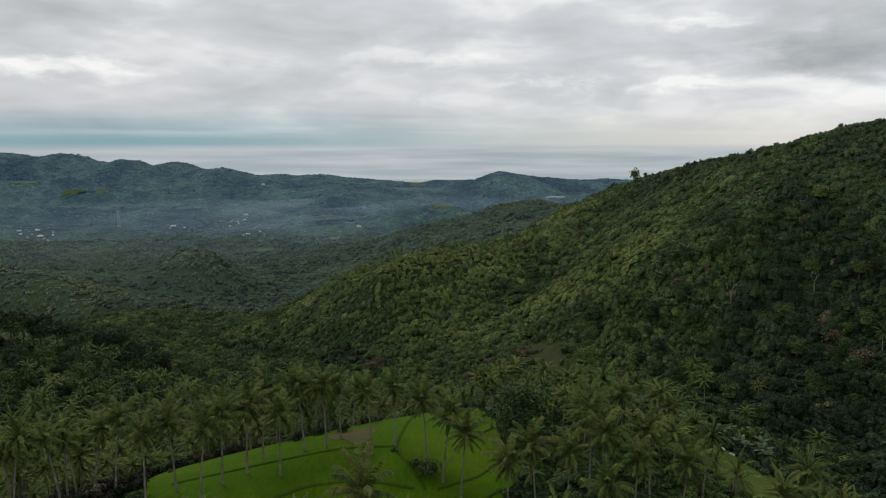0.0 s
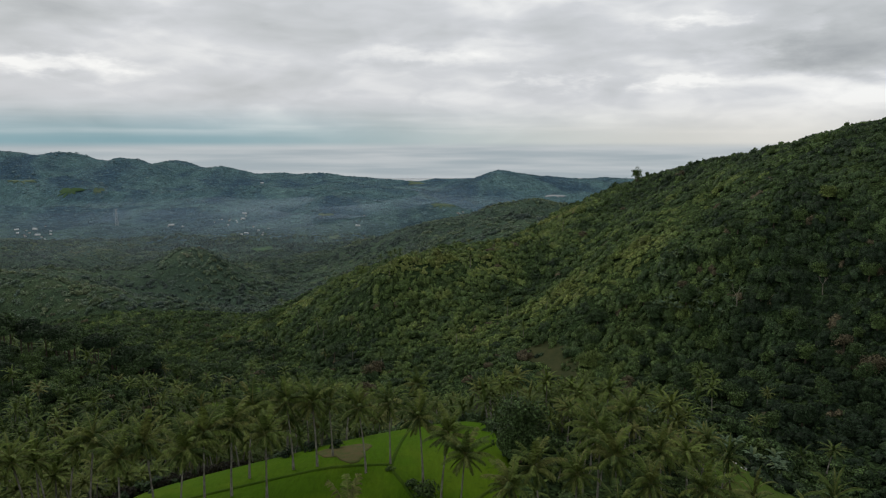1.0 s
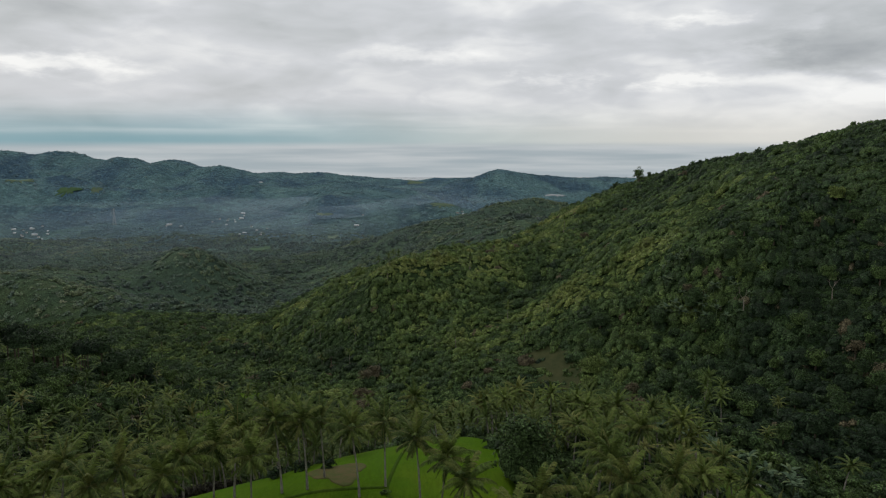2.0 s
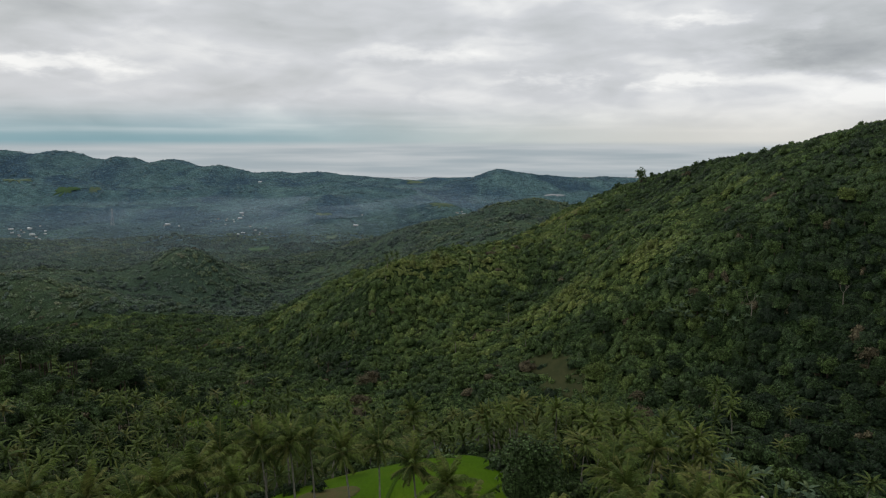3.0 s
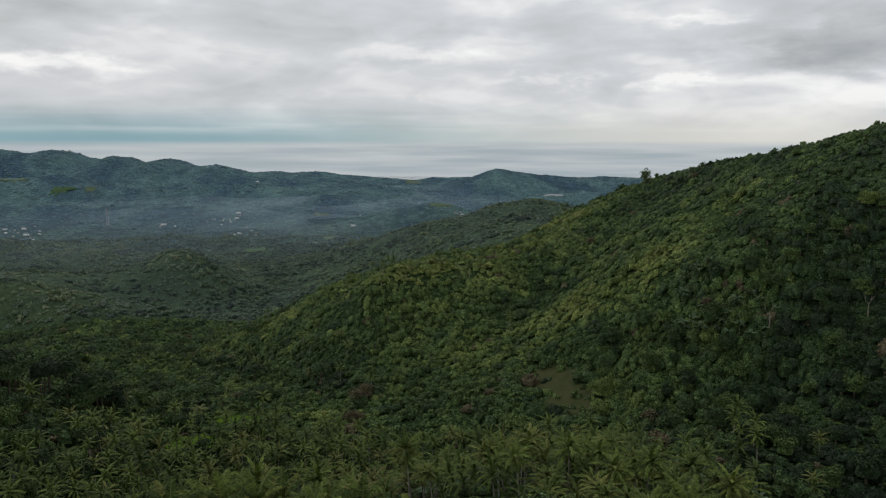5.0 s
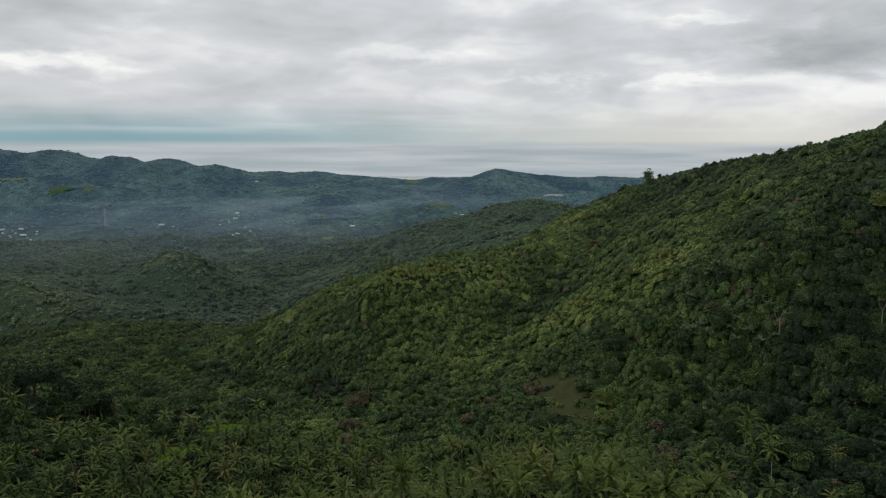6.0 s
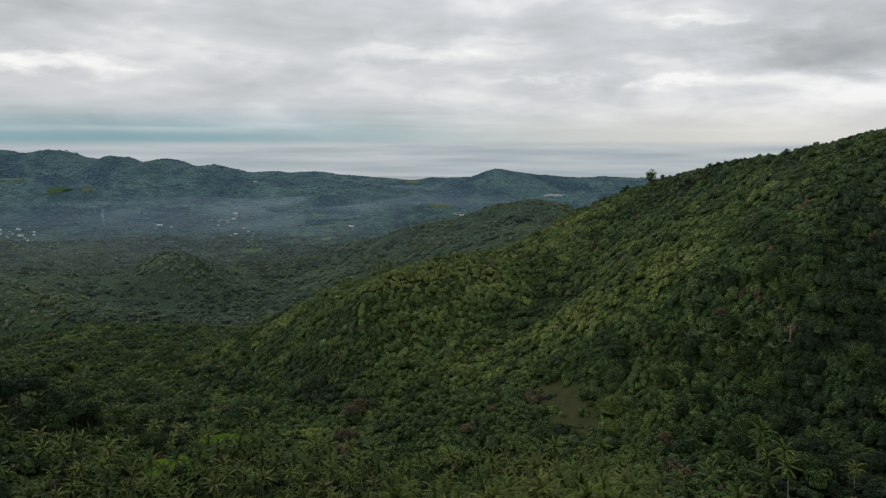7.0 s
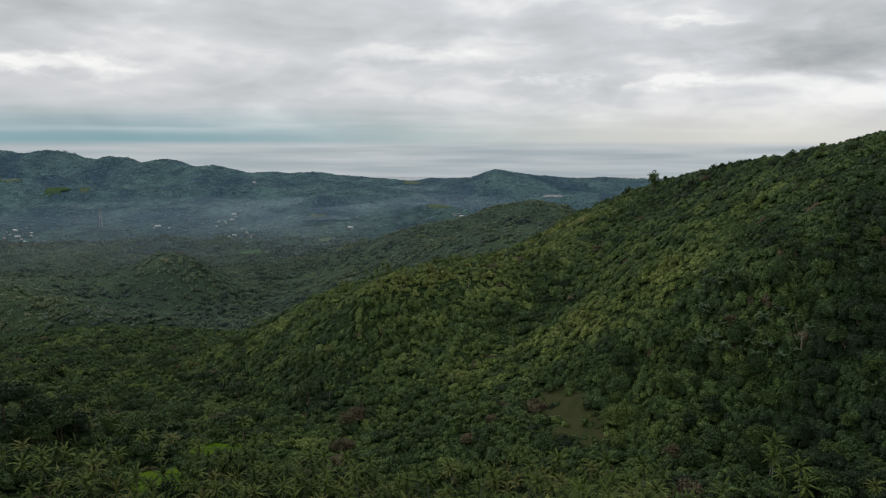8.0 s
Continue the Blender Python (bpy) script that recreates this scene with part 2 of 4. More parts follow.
SHEET_ROOF = rough_material("pale_metal_roof", (0.55, 0.57, 0.58), (0.80, 0.81, 0.82), 0.2, 0.45)
RUST_ROOF = rough_material("rusty_roof", (0.13, 0.09, 0.07), (0.24, 0.19, 0.15), 0.2, 0.6)
DARK_GLASS = rough_material("dark_window", (0.02, 0.025, 0.03), (0.04, 0.045, 0.05), 0.5, 0.15)
STEEL = rough_material("galvanised_steel", (0.30, 0.32, 0.33), (0.45, 0.46, 0.47), 0.5, 0.5)
MIDRIB = rough_material("yellowish_midrib", (0.085, 0.105, 0.025), (0.15, 0.15, 0.05), 1.0)
NUT = rough_material("coconut_husk", (0.10, 0.13, 0.03), (0.20, 0.15, 0.05), 2.0)

m, n = material("sea_water")
ripple = n.noise(n.scaled(n.place.outputs["Position"], 0.02, 0.08, 1), 1.0, 4, 0.6)
finish(n, (0.05, 0.085, 0.10), 0.12, ripple, 0.6)
WATER = m

# ---------------------------------------------------------------- the land
BASE = [69.5497, -0.0578, -0.0067]
NEAR_HILLS = [
    (411, 471, 209.6, 453, 171, 1.92),
    (35, -78, 104.1, 438, 148, 0.82),
    (-34, 126, 51.0, 125, 41, 0.73),
    (44, 99, 16.5, 35, 40, -0.18),
    (-10, 68, 15.0, 18, 14, 0.0),
    (-31, 463, 11.2, 18, 18, 0),
    (59, 430, -12.2, 45, 22, 0.8),
    (129, 356, 7.1, 45, 22, 0),
    (-31, 463, 4.1, 45, 22, 0.4),
    (116, 278, -7.8, 18, 18, 0),
    (-55, 195, 4.5, 18, 18, 0),
    (6, 465, 5.9, 18, 18, 0),
    (-115, 170, 8.5, 45, 22, 0.8),
    (131, 512, -4.8, 45, 22, 0.8),
    (15, 319, 6.1, 18, 18, 0),
    (-112, 289, -9.3, 18, 18, 0),
    (-43, 436, 4.7, 18, 18, 0),
    (141, 330, 4.9, 18, 18, 0),
    (129, 356, 3.8, 45, 22, 0),
    (114, 576, 3.6, 18, 18, 0),
]
# swells of the land on a lattice 120 m wide, row by row from the knoll outwards
SWELL_X, SWELL_Y, SWELL_WIDE = -540, 40, 120
SWELLS = [
    (1, -2, 3, 2, 4, 1, 2, 4, 0),
    (-2, 4, -3, 46, -30, 10, -2, -11, -4),
    (-0, 1, 10, 58, 32, 3, -44, 36, 11),
    (1, -9, 50, -20, -28, 31, 75, -6, -34),
    (-0, -20, 39, -44, 114, -15, -16, 9, -31),
    (-0, -10, 24, 22, -15, 26, 90, -33, -17),
    (17, 8, -5, -1, -0, -39, -63, 2, 4),
    (20, 16, 17, 0, 13, 41, -9, -15, -4),
    (-1, -33, -2, 3, -11, -3, -6, -2, 6),
    (6, -6, 7, -2, 3, 1, 2, 4, -3),
]
VALLEY_HILLS = [
    (81, 764, 62.4, 114, 85, 0.10),
    (58, 1001, 55.7, 129, 140, 0.29),
    (-59, 1401, 50.9, 116, 153, 0.30),
    (208, 1445, 92.9, 122, 120, -0.00),
    (-557, 1009, 52.5, 102, 94, 0.02),
    (-389, 1092, 57.2, 70, 63, 0.00),
    (-396, 1112, 18.0, 62, 34, -0.35),
    (-464, 775, 42.5, 181, 55, -0.21),
]
FAR_HILLS = [
    (-15, 2060, 53.9, 109, 129, 0.00),
    (25, 1975, 17.3, 95, 90, 0.00),
    (262, 3300, 40.2, 76, 200, 0.00),
    (425, 3330, 14.1, 62, 200, 0.00),
    (300, 3350, 41.9, 200, 240, 0.00),
    (1129, 3409, 62.3, 679, 300, -0.11),
    (-2330, 3500, 129.4, 130, 300, 0.10),
    (-2120, 3560, 72.6, 110, 280, 0.10),
    (-1916, 3630, 55.0, 80, 260, 0.00),
    (-1612, 3644, 37.1, 70, 260, 0.00),
    (-1378, 3590, 68.0, 70, 260, 0.00),
    (-1133, 3654, 46.2, 70, 260, 0.00),
    (-1750, 3700, 119.3, 420, 280, 0.10),
    (-1700, 2820, 58.0, 240, 130, 0.15),
    (-1180, 2760, 36.0, 260, 110, -0.10),
    (-919, 3801, 36.2, 241, 302, 0.00),
    (-525, 3878, 33.7, 235, 321, 0.00),
    (-313, 2994, 35.5, 154, 202, 0.01),
]


def lattice(x, y, seed):
    """Smooth value noise, 0 to 1."""
    xi, yi = np.floor(x), np.floor(y)
    u, v = x - xi, y - yi
    u, v = u * u * (3 - 2 * u), v * v * (3 - 2 * v)

    def h(a, b):
        k = np.sin(a * 127.1 + b * 311.7 + seed * 74.7) * 43758.5453
        return k - np.floor(k)

    return (h(xi, yi) * (1 - u) + h(xi + 1, yi) * u) * (1 - v) + (h(xi, yi + 1) * (1 - u) + h(xi + 1, yi + 1) * u) * v


def smooth(a, b, x):
    k = np.clip((x - a) / (b - a), 0, 1)
    return k * k * (3 - 2 * k)


def height(x, y):
    """The ground's height over the sea."""
    x, y = np.asarray(x, float), np.asarray(y, float)
    near = BASE[0] + BASE[1] * (np.clip(y, -300, 700) - 300) + BASE[2] * np.clip(x, -500, 500)
    away = np.maximum(smooth(450, 950, y), smooth(400, 1200, np.abs(x)))
    z = near * (1 - away) + 14 * away
    for cx, cy, h, rx, ry, a in NEAR_HILLS + VALLEY_HILLS + FAR_HILLS:
        u = ((x - cx) * np.cos(a) + (y - cy) * np.sin(a)) / rx
        v = (-(x - cx) * np.sin(a) + (y - cy) * np.cos(a)) / ry
        z = z + h * np.exp(-(u * u + v * v) / 2)
    for i, row in enumerate(SWELLS):
        for j, h in enumerate(row):
            if h:
                z = z + h * np.exp(-((x - SWELL_X - j * SWELL_WIDE) ** 2 + (y - SWELL_Y - i * SWELL_WIDE) ** 2) / 20000)
    # a steep hollow added under the old trees, to deepen the shade seen there
    u, v = (x + 150) * 0.72 + (y - 276) * 0.69, -(x + 150) * 0.69 + (y - 276) * 0.72
    z = z - 15.0 * np.exp(-((u / 26) ** 2 + (v / 10) ** 2))
    # gullies and humps, stronger far out where the hills are drawn more broadly
    rough = smooth(250, 500, y)
    z = z + (lattice(x / 37, y / 37, 1) - 0.5) * 4.0 * rough + (lattice(x / 13, y / 13, 2) - 0.5) * (0.3 + 1.1 * rough)
    wide = smooth(700, 1700, y) + smooth(600, 1500, np.abs(x)) * smooth(700, 200, y)
    z = z + (lattice(x / 210, y / 260, 3) - 0.5) * 26 * np.minimum(wide, 1) + (lattice(x / 85, y / 95, 4) - 0.5) * 12 * np.minimum(wide, 1)
    far = smooth(1500, 2100, y)
    z = z + (lattice(x / 62, y / 70, 12) - 0.5) * 9 * far + (lattice(x / 150, y / 120, 13) - 0.5) * 12 * far
    # low ridges one behind another over the valley floor
    rows_ = 1 - np.abs(2 * lattice(x / 520 + 0.3 * lattice(x / 300, y / 300, 8), y / 300, 7) - 1)
    z = z + 58 * rows_ ** 2 * smooth(1750, 2150, y) * (1 - smooth(2750, 3150, y)) * smooth(60, -160, x)
    # the flat valley floor with the village
    flat = 0.92 * np.exp(-(((x + 820) / 540) ** 2 + ((y - 2050) / 190) ** 2) ** 2)
    z = z * (1 - flat) + 9 * flat
    shore = 4640 + 90 * (lattice(x / 400, x * 0, 5) - 0.5) + 40 * (lattice(x / 90, x * 0, 6) - 0.5)
    land = 1 - smooth(-260, 40, y - shore)
    return np.maximum(z, 3.0) * land - 9 * (1 - land)


def mesh_of(name, verts, quads=None, tris=None, mats=(), index=None, tint=None, shade=False):
    """A mesh from arrays of corners."""
    me = bpy.data.meshes.new(name)
    verts = np.asarray(verts, np.float32).reshape(-1, 3)
    loops, sizes = [], []
    if quads is not None and len(quads):
        loops.append(np.asarray(quads, np.int32).ravel())
        sizes.append(np.full(len(quads), 4, np.int32))
    if tris is not None and len(tris):
        loops.append(np.asarray(tris, np.int32).ravel())
        sizes.append(np.full(len(tris), 3, np.int32))
    loops, sizes = np.concatenate(loops), np.concatenate(sizes)
    me.vertices.add(len(verts))
    me.vertices.foreach_set("co", verts.ravel())
    me.loops.add(len(loops))
    me.loops.foreach_set("vertex_index", loops)
    me.polygons.add(len(sizes))
    me.polygons.foreach_set("loop_start", np.concatenate(([0], np.cumsum(sizes)[:-1])).astype(np.int32))
    me.polygons.foreach_set("loop_total", sizes)
    for mat in mats:
        me.materials.append(mat)
    if index is not None:
        me.polygons.foreach_set("material_index", np.asarray(index, np.int32))
    if tint is not None:
        me.attributes.new("tint", "FLOAT", "POINT").data.foreach_set("value", np.asarray(tint, np.float32).ravel())
    me.update(calc_edges=True)
    if shade:
        me.polygons.foreach_set("use_smooth", np.ones(len(sizes), bool))
    return me


def part(name, me, parent, label=""):
    ob = new(name, me)
    ob.parent = parent
    return tagged(ob, label=label)


def steps(lo, hi, a, b, fine, grow):
    """Lines of a grid, close together from a to b and wider apart beyond."""
    mid = list(np.arange(a, b + 0.1, fine))
    left, right, d = [], [], fine
    x = a
    while x > lo:
        d *= grow
        x -= d
        left.append(x)
    d, x = fine, mid[-1]
    while x < hi:
        d *= grow
        x += d
        right.append(x)
    return np.array(left[::-1] + mid + right)


gx, gy = steps(-6000, 6000, -180, 260, 4.6, 1.022), steps(-2500, 4850, 60, 600, 4.6, 1.016)
mx, my = np.meshgrid(gx, gy)
mz = height(mx, my)
k = np.arange(len(gx) * len(gy)).reshape(len(gy), len(gx))
quads = np.stack([k[:-1, :-1], k[:-1, 1:], k[1:, 1:], k[1:, :-1]], -1).reshape(-1, 4)
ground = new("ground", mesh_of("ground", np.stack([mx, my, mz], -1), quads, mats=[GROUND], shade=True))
tagged(ground, "hilly land overgrown with dark green scrub, falling to the coast", "ground", kind="structure")

sx, sy = np.meshgrid(np.linspace(-30000, 30000, 31), np.linspace(4300, 40000, 31))
k = np.arange(31 * 31).reshape(31, 31)
quads = np.stack([k[:-1, :-1], k[:-1, 1:], k[1:, 1:], k[1:, :-1]], -1).reshape(-1, 4)
sea = new("water", mesh_of("water", np.stack([sx, sy, sx * 0], -1), quads, mats=[WATER], shade=True))
tagged(sea, "calm grey-blue sea under an overcast sky", "sea", kind="structure")

# ---------------------------------------------------------------- fields and clearings


def patch(name, outline, mat, lift, rings=14, spokes=72, wobble=1.2):
    """A piece of open ground laid over the land, round the middle of its outline."""
    p = np.array(outline, float)
    c = p.mean(0)
    ang = np.unwrap(np.arctan2(p[:, 1] - c[1], p[:, 0] - c[0]))
    if ang[-1] < ang[0]:
        p, ang = p[::-1], ang[::-1]
    rad = np.hypot(*(p - c).T)
    a = np.linspace(0, 2 * np.pi, spokes, endpoint=False)
    r = np.interp(a, ang, rad, period=2 * np.pi)
    for _ in range(2):
        r = (np.roll(r, 1) + 2 * r + np.roll(r, -1)) / 4
    r = r + wobble * (lattice(a * 5, a * 0, len(name)) - 0.5)
    s = np.sqrt(np.linspace(0.0, 1, rings))
    s[0] = 0.002
    x, y = c[0] + np.outer(s, r * np.cos(a)), c[1] + np.outer(s, r * np.sin(a))
    z = height(x, y) + lift
    z[-1] -= lift + 0.4
    k = np.arange(rings * spokes).reshape(rings, spokes)
    kn = np.roll(k, -1, 1)
    quads = np.stack([k[:-1], k[1:], kn[1:], kn[:-1]], -1).reshape(-1, 4)
    return mesh_of(name, np.stack([x, y, z], -1), quads, [], mats=[mat], shade=True)


def bund(name, line, mat, wide=0.3, high=0.26):
    """A low bank along a line, following the land."""
    p = np.array(line, float)
    t = np.linspace(0, len(p) - 1, 8 * len(p))
    x, y = np.interp(t, np.arange(len(p)), p[:, 0]), np.interp(t, np.arange(len(p)), p[:, 1])
    for _ in range(3):
        x[1:-1], y[1:-1] = (x[:-2] + 2 * x[1:-1] + x[2:]) / 4, (y[:-2] + 2 * y[1:-1] + y[2:]) / 4
    gx_, gy_ = np.gradient(x), np.gradient(y)
    g = np.hypot(gx_, gy_)
    nx, ny = -gy_ / g, gx_ / g
    rows = []
    for off, up_ in ((-1.4, -0.2), (-0.6, 1.0), (0.6, 1.0), (1.4, -0.2)):
        xx, yy = x + nx * off * wide, y + ny * off * wide
        rows.append(np.stack([xx, yy, height(xx, yy) + up_ * high + 0.52], -1))
    v = np.stack(rows, 0)
    k = np.arange(4 * len(x)).reshape(4, len(x))
    quads = np.stack([k[:-1, :-1], k[:-1, 1:], k[1:, 1:], k[1:, :-1]], -1).reshape(-1, 4)
    return mesh_of(name, v, quads, mats=[mat], shade=True)


BUND_GRASS = grass_material("bank_grass", (0.033, 0.072, 0.005), (0.068, 0.104, 0.013), (0.026, 0.052, 0.005))
FIELD = [(-50, 100), (-53, 114), (-52, 126), (-46, 132), (-38, 134), (-30, 138), (-24, 146), (-15, 157), (-4, 164), (6, 160), (13, 146), (13, 128), (10, 106), (0, 90), (-22, 86), (-40, 90)]
field = new("rice_field")
tagged(field, "bright green terraced rice field on a knoll among palms", "field")
part("paddy", patch("paddy", FIELD, PADDY, 0.55, 26, 120), field)
for line in ([(-6, 158), (-8, 136), (-9, 126), (-6, 120), (-3, 113)], [(13, 142), (7, 134), (3, 128)], [(-1, 113), (6, 117), (12, 125)], [(2, 106), (10, 114)], [(-46, 113), (-32, 120), (-20, 126), (-9, 127)], [(-30, 106), (-23, 112), (-14, 115), (-5, 113)]):
    part("bund", bund("bund", line, BUND_GRASS), field, "low dark grassy bank between terraces")
part("bare_soil", patch("bare_soil", [(-24, 136), (-20, 139), (-14, 139), (-14.5, 133), (-16, 126), (-18.5, 131)], SOIL, 0.62, 8, 48, 1.0), field, "trodden patch of brown bare soil")

OPEN = [FIELD]
HOLLOW = [(-188, 258), (-166, 252), (-124, 284), (-118, 300), (-140, 318), (-182, 292)]
for label, mat, outline in (
    ("grassy strip of pasture beside the palms", PASTURE, [(56, 178), (64, 172), (70, 160), (75, 146), (76, 130), (66, 118), (56, 124), (57, 140), (56, 158)]),
    ("small light green paddy at the foot of the hill", PADDY, [(-92, 322), (-86, 334), (-76, 330), (-72, 320), (-78, 313), (-88, 315)]),
    ("small light green paddy among palms", PADDY, [(-104, 286), (-97, 298), (-82, 290), (-74, 278), (-84, 268), (-98, 274)]),
    ("brown fallow clearing on the hillside", FALLOW, [(40, 340), (47, 341), (53, 335), (58, 320), (61, 302), (57, 296), (51, 302), (46, 320)]),
):
    OPEN.append(outline)
    tagged(new("clearing", patch("clearing", outline, mat, 0.6, wobble=4.0)), label, "field")


def oval(cx, cy, rx, ry):
    return [(cx + rx * math.cos(a), cy + ry * math.sin(a)) for a in np.linspace(0, 2 * np.pi, 14, endpoint=False)]


FAR_GREEN = grass_material("far_meadow", (0.050, 0.098, 0.040), (0.070, 0.115, 0.056), (0.042, 0.078, 0.042))
FAR_DRY = grass_material("far_dry_grass", (0.088, 0.128, 0.078), (0.125, 0.158, 0.098), (0.070, 0.104, 0.072))
FAR_OPEN = []
for label, mat, cx, cy, rx, ry in (
    ("bright green rice field in the valley", FAR_GREEN, -408, 1591, 22, 34), ("pale green field on a hilltop", FAR_DRY, 0, 1990, 30, 20),
    ("pale field near the coast", FAR_DRY, -134, 3780, 44, 50), ("pale green field on the far slope", FAR_DRY, -1592, 2689, 52, 16),
    ("green field on the far slope", FAR_GREEN, -1349, 2581, 42, 24), ("pale field on the far slope", FAR_DRY, -1241, 2568, 20, 12),
    ("narrow pale field in the valley", FAR_DRY, -346, 2093, 22, 14), ("pale field in the valley", FAR_DRY, -265, 1725, 12, 12),
):
    FAR_OPEN.append((cx, cy, rx, ry))
    tagged(new("far_field", patch("far_field", oval(cx, cy, rx, ry), mat, 1.2, wobble=rx * 1.1)), label, "field")
tagged(new("quarry", patch("quarry", oval(459, 2850, 40, 16), CHALK, 1.5, wobble=30)), "pale scar of bare earth below the far hill", "quarry")
FAR_OPEN.append((459, 2850, 40, 16))

# ---------------------------------------------------------------- plants: shapes
rng = np.random.default_rng(7)


def leaf_cards(r, puffs, cards, radius, high, leaf, spread=0.62):
    """Diamond leaf sprays over a crown of several swellings. Returns corners (n, 4, 3)."""
    out = []
    for i in range(puffs):
        a, d = r.uniform(0, 2 * np.pi), radius * spread * np.sqrt(r.uniform(0.0, 1)) * (i > 0)
        c = np.array([d * np.cos(a), d * np.sin(a), high * r.uniform(0.35, 0.8) - 0.25 * high * (d / radius)])
        pr = radius * r.uniform(0.34, 0.52)
        n = r.normal(size=(cards, 3))
        n[:, 2] = np.abs(n[:, 2]) * 1.2 - 0.35
        n /= np.linalg.norm(n, axis=1)[:, None]
        p = c + n * pr * np.array([1, 1, 0.8]) * r.uniform(0.8, 1.08, (cards, 1))
        face = n + r.normal(size=(cards, 3)) * 0.3 + np.array([0, 0, 0.12])
        face /= np.linalg.norm(face, axis=1)[:, None]
        t = np.cross(face, r.normal(size=(cards, 3)))
        t /= np.linalg.norm(t, axis=1)[:, None]
        b = np.cross(face, t)
        s = leaf * r.uniform(0.6, 1.3, (cards, 1))
        out.append(np.stack([p - t * s, p + b * s * 0.55 - face * s * 0.12, p + t * s, p - b * s * 0.55 - face * s * 0.12], 1))
    return np.concatenate(out)


def dome(r, radius, high, n=7, rings=3):
    """The dense inside of a crown. Returns corners and quads."""
    v, q = [], []
    for i in range(rings + 1):
        h = i / rings
        for j in range(n):
            a = 2 * np.pi * j / n
            k = radius * (0.80 * math.cos(h * 1.5) + 0.01) * r.uniform(0.8, 1.15)
            v.append((k * math.cos(a), k * math.sin(a), high * (0.82 * math.sin(h * 1.5) - 0.08) * r.uniform(0.9, 1.05)))
    for i in range(rings):
        for j in range(n):
            q.append((i * n + j, i * n + (j + 1) % n, (i + 1) * n + (j + 1) % n, (i + 1) * n + j))
    return np.array(v), np.array(q)


def lump(r, radius, high, at, n=5):
    """A rounded clump of foliage. Returns corners and quads."""
    v, q = [], []
    for i, (k, h) in enumerate(((0.95, -0.25), (0.80, 0.52), (0.02, 0.98))):
        for j in range(n):
            a = 2 * np.pi * (j + 0.5 * (i % 2)) / n
            g = radius * k * r.uniform(0.82, 1.15)
            v.append((at[0] + g * math.cos(a), at[1] + g * math.sin(a), at[2] + high * h * r.uniform(0.9, 1.08)))
    for i in range(2):
        for j in range(n):
            q.append((i * n + j, i * n + (j + 1) % n, (i + 1) * n + (j + 1) % n, (i + 1) * n + j))
    return np.array(v), np.array(q)


def bush(r, puffs, cards, radius, high, leaf, n=5, spread=0.62):
    """A crown of several rounded clumps with small leaf sprays standing out of them. Returns corners, quads, triangles and the tint's shift."""
    vs, qs, tips, shift, base = [], [], [], [], 0
    turn = r.uniform(0, 6.28)
    for i in range(puffs):
        a, d = turn + i * 2.4 + r.uniform(-0.4, 0.4), radius * spread * math.sqrt(i / max(1, puffs - 1)) * r.uniform(0.75, 1.15)
        pr = radius * r.uniform(0.36, 0.56)
        c = np.array([d * math.cos(a), d * math.sin(a), high * r.uniform(0.3, 0.6) * (1 - 0.45 * d / radius)])
        v, q = lump(r, pr, pr * high / radius * r.uniform(0.7, 1.0), c, n)
        vs.append(v)
        qs.append(q + base)
        base += len(v)
        tone = r.normal(0, 0.06)
        shift.append(np.full(len(v), tone))
        if cards:
            m_ = r.normal(size=(cards, 3))
            m_[:, 2] = np.abs(m_[:, 2]) * 1.3 - 0.2
            m_ /= np.linalg.norm(m_, axis=1)[:, None]
            p = c + m_ * pr * np.array([1, 1, 0.85 * high / radius]) * r.uniform(0.85, 1.15, (cards, 1))
            face = m_ + r.normal(size=(cards, 3)) * 0.45
            t = np.cross(face, r.normal(size=(cards, 3)))
            t /= np.linalg.norm(t, axis=1)[:, None]
            b = np.cross(face, t)
            b /= np.linalg.norm(b, axis=1)[:, None]
            k = leaf * r.uniform(0.6, 1.3, (cards, 1))
            tips.append(np.stack([p - t * k - b * k * 0.5, p + t * k * 1.1, p + b * k * 0.75 - t * k * 0.4], 1).reshape(-1, 3))
            shift.append(np.full(3 * cards, tone + 0.07))
    # clumps first, then sprays
    order = [k for k in shift if len(k) == len(vs[0])] + [k for k in shift if len(k) != len(vs[0])]
    leaves = np.concatenate(tips) if tips else np.zeros((0, 3))
    return np.concatenate(vs + [leaves]), np.concatenate(qs), base + np.arange(len(leaves)).reshape(-1, 3), np.concatenate(order)


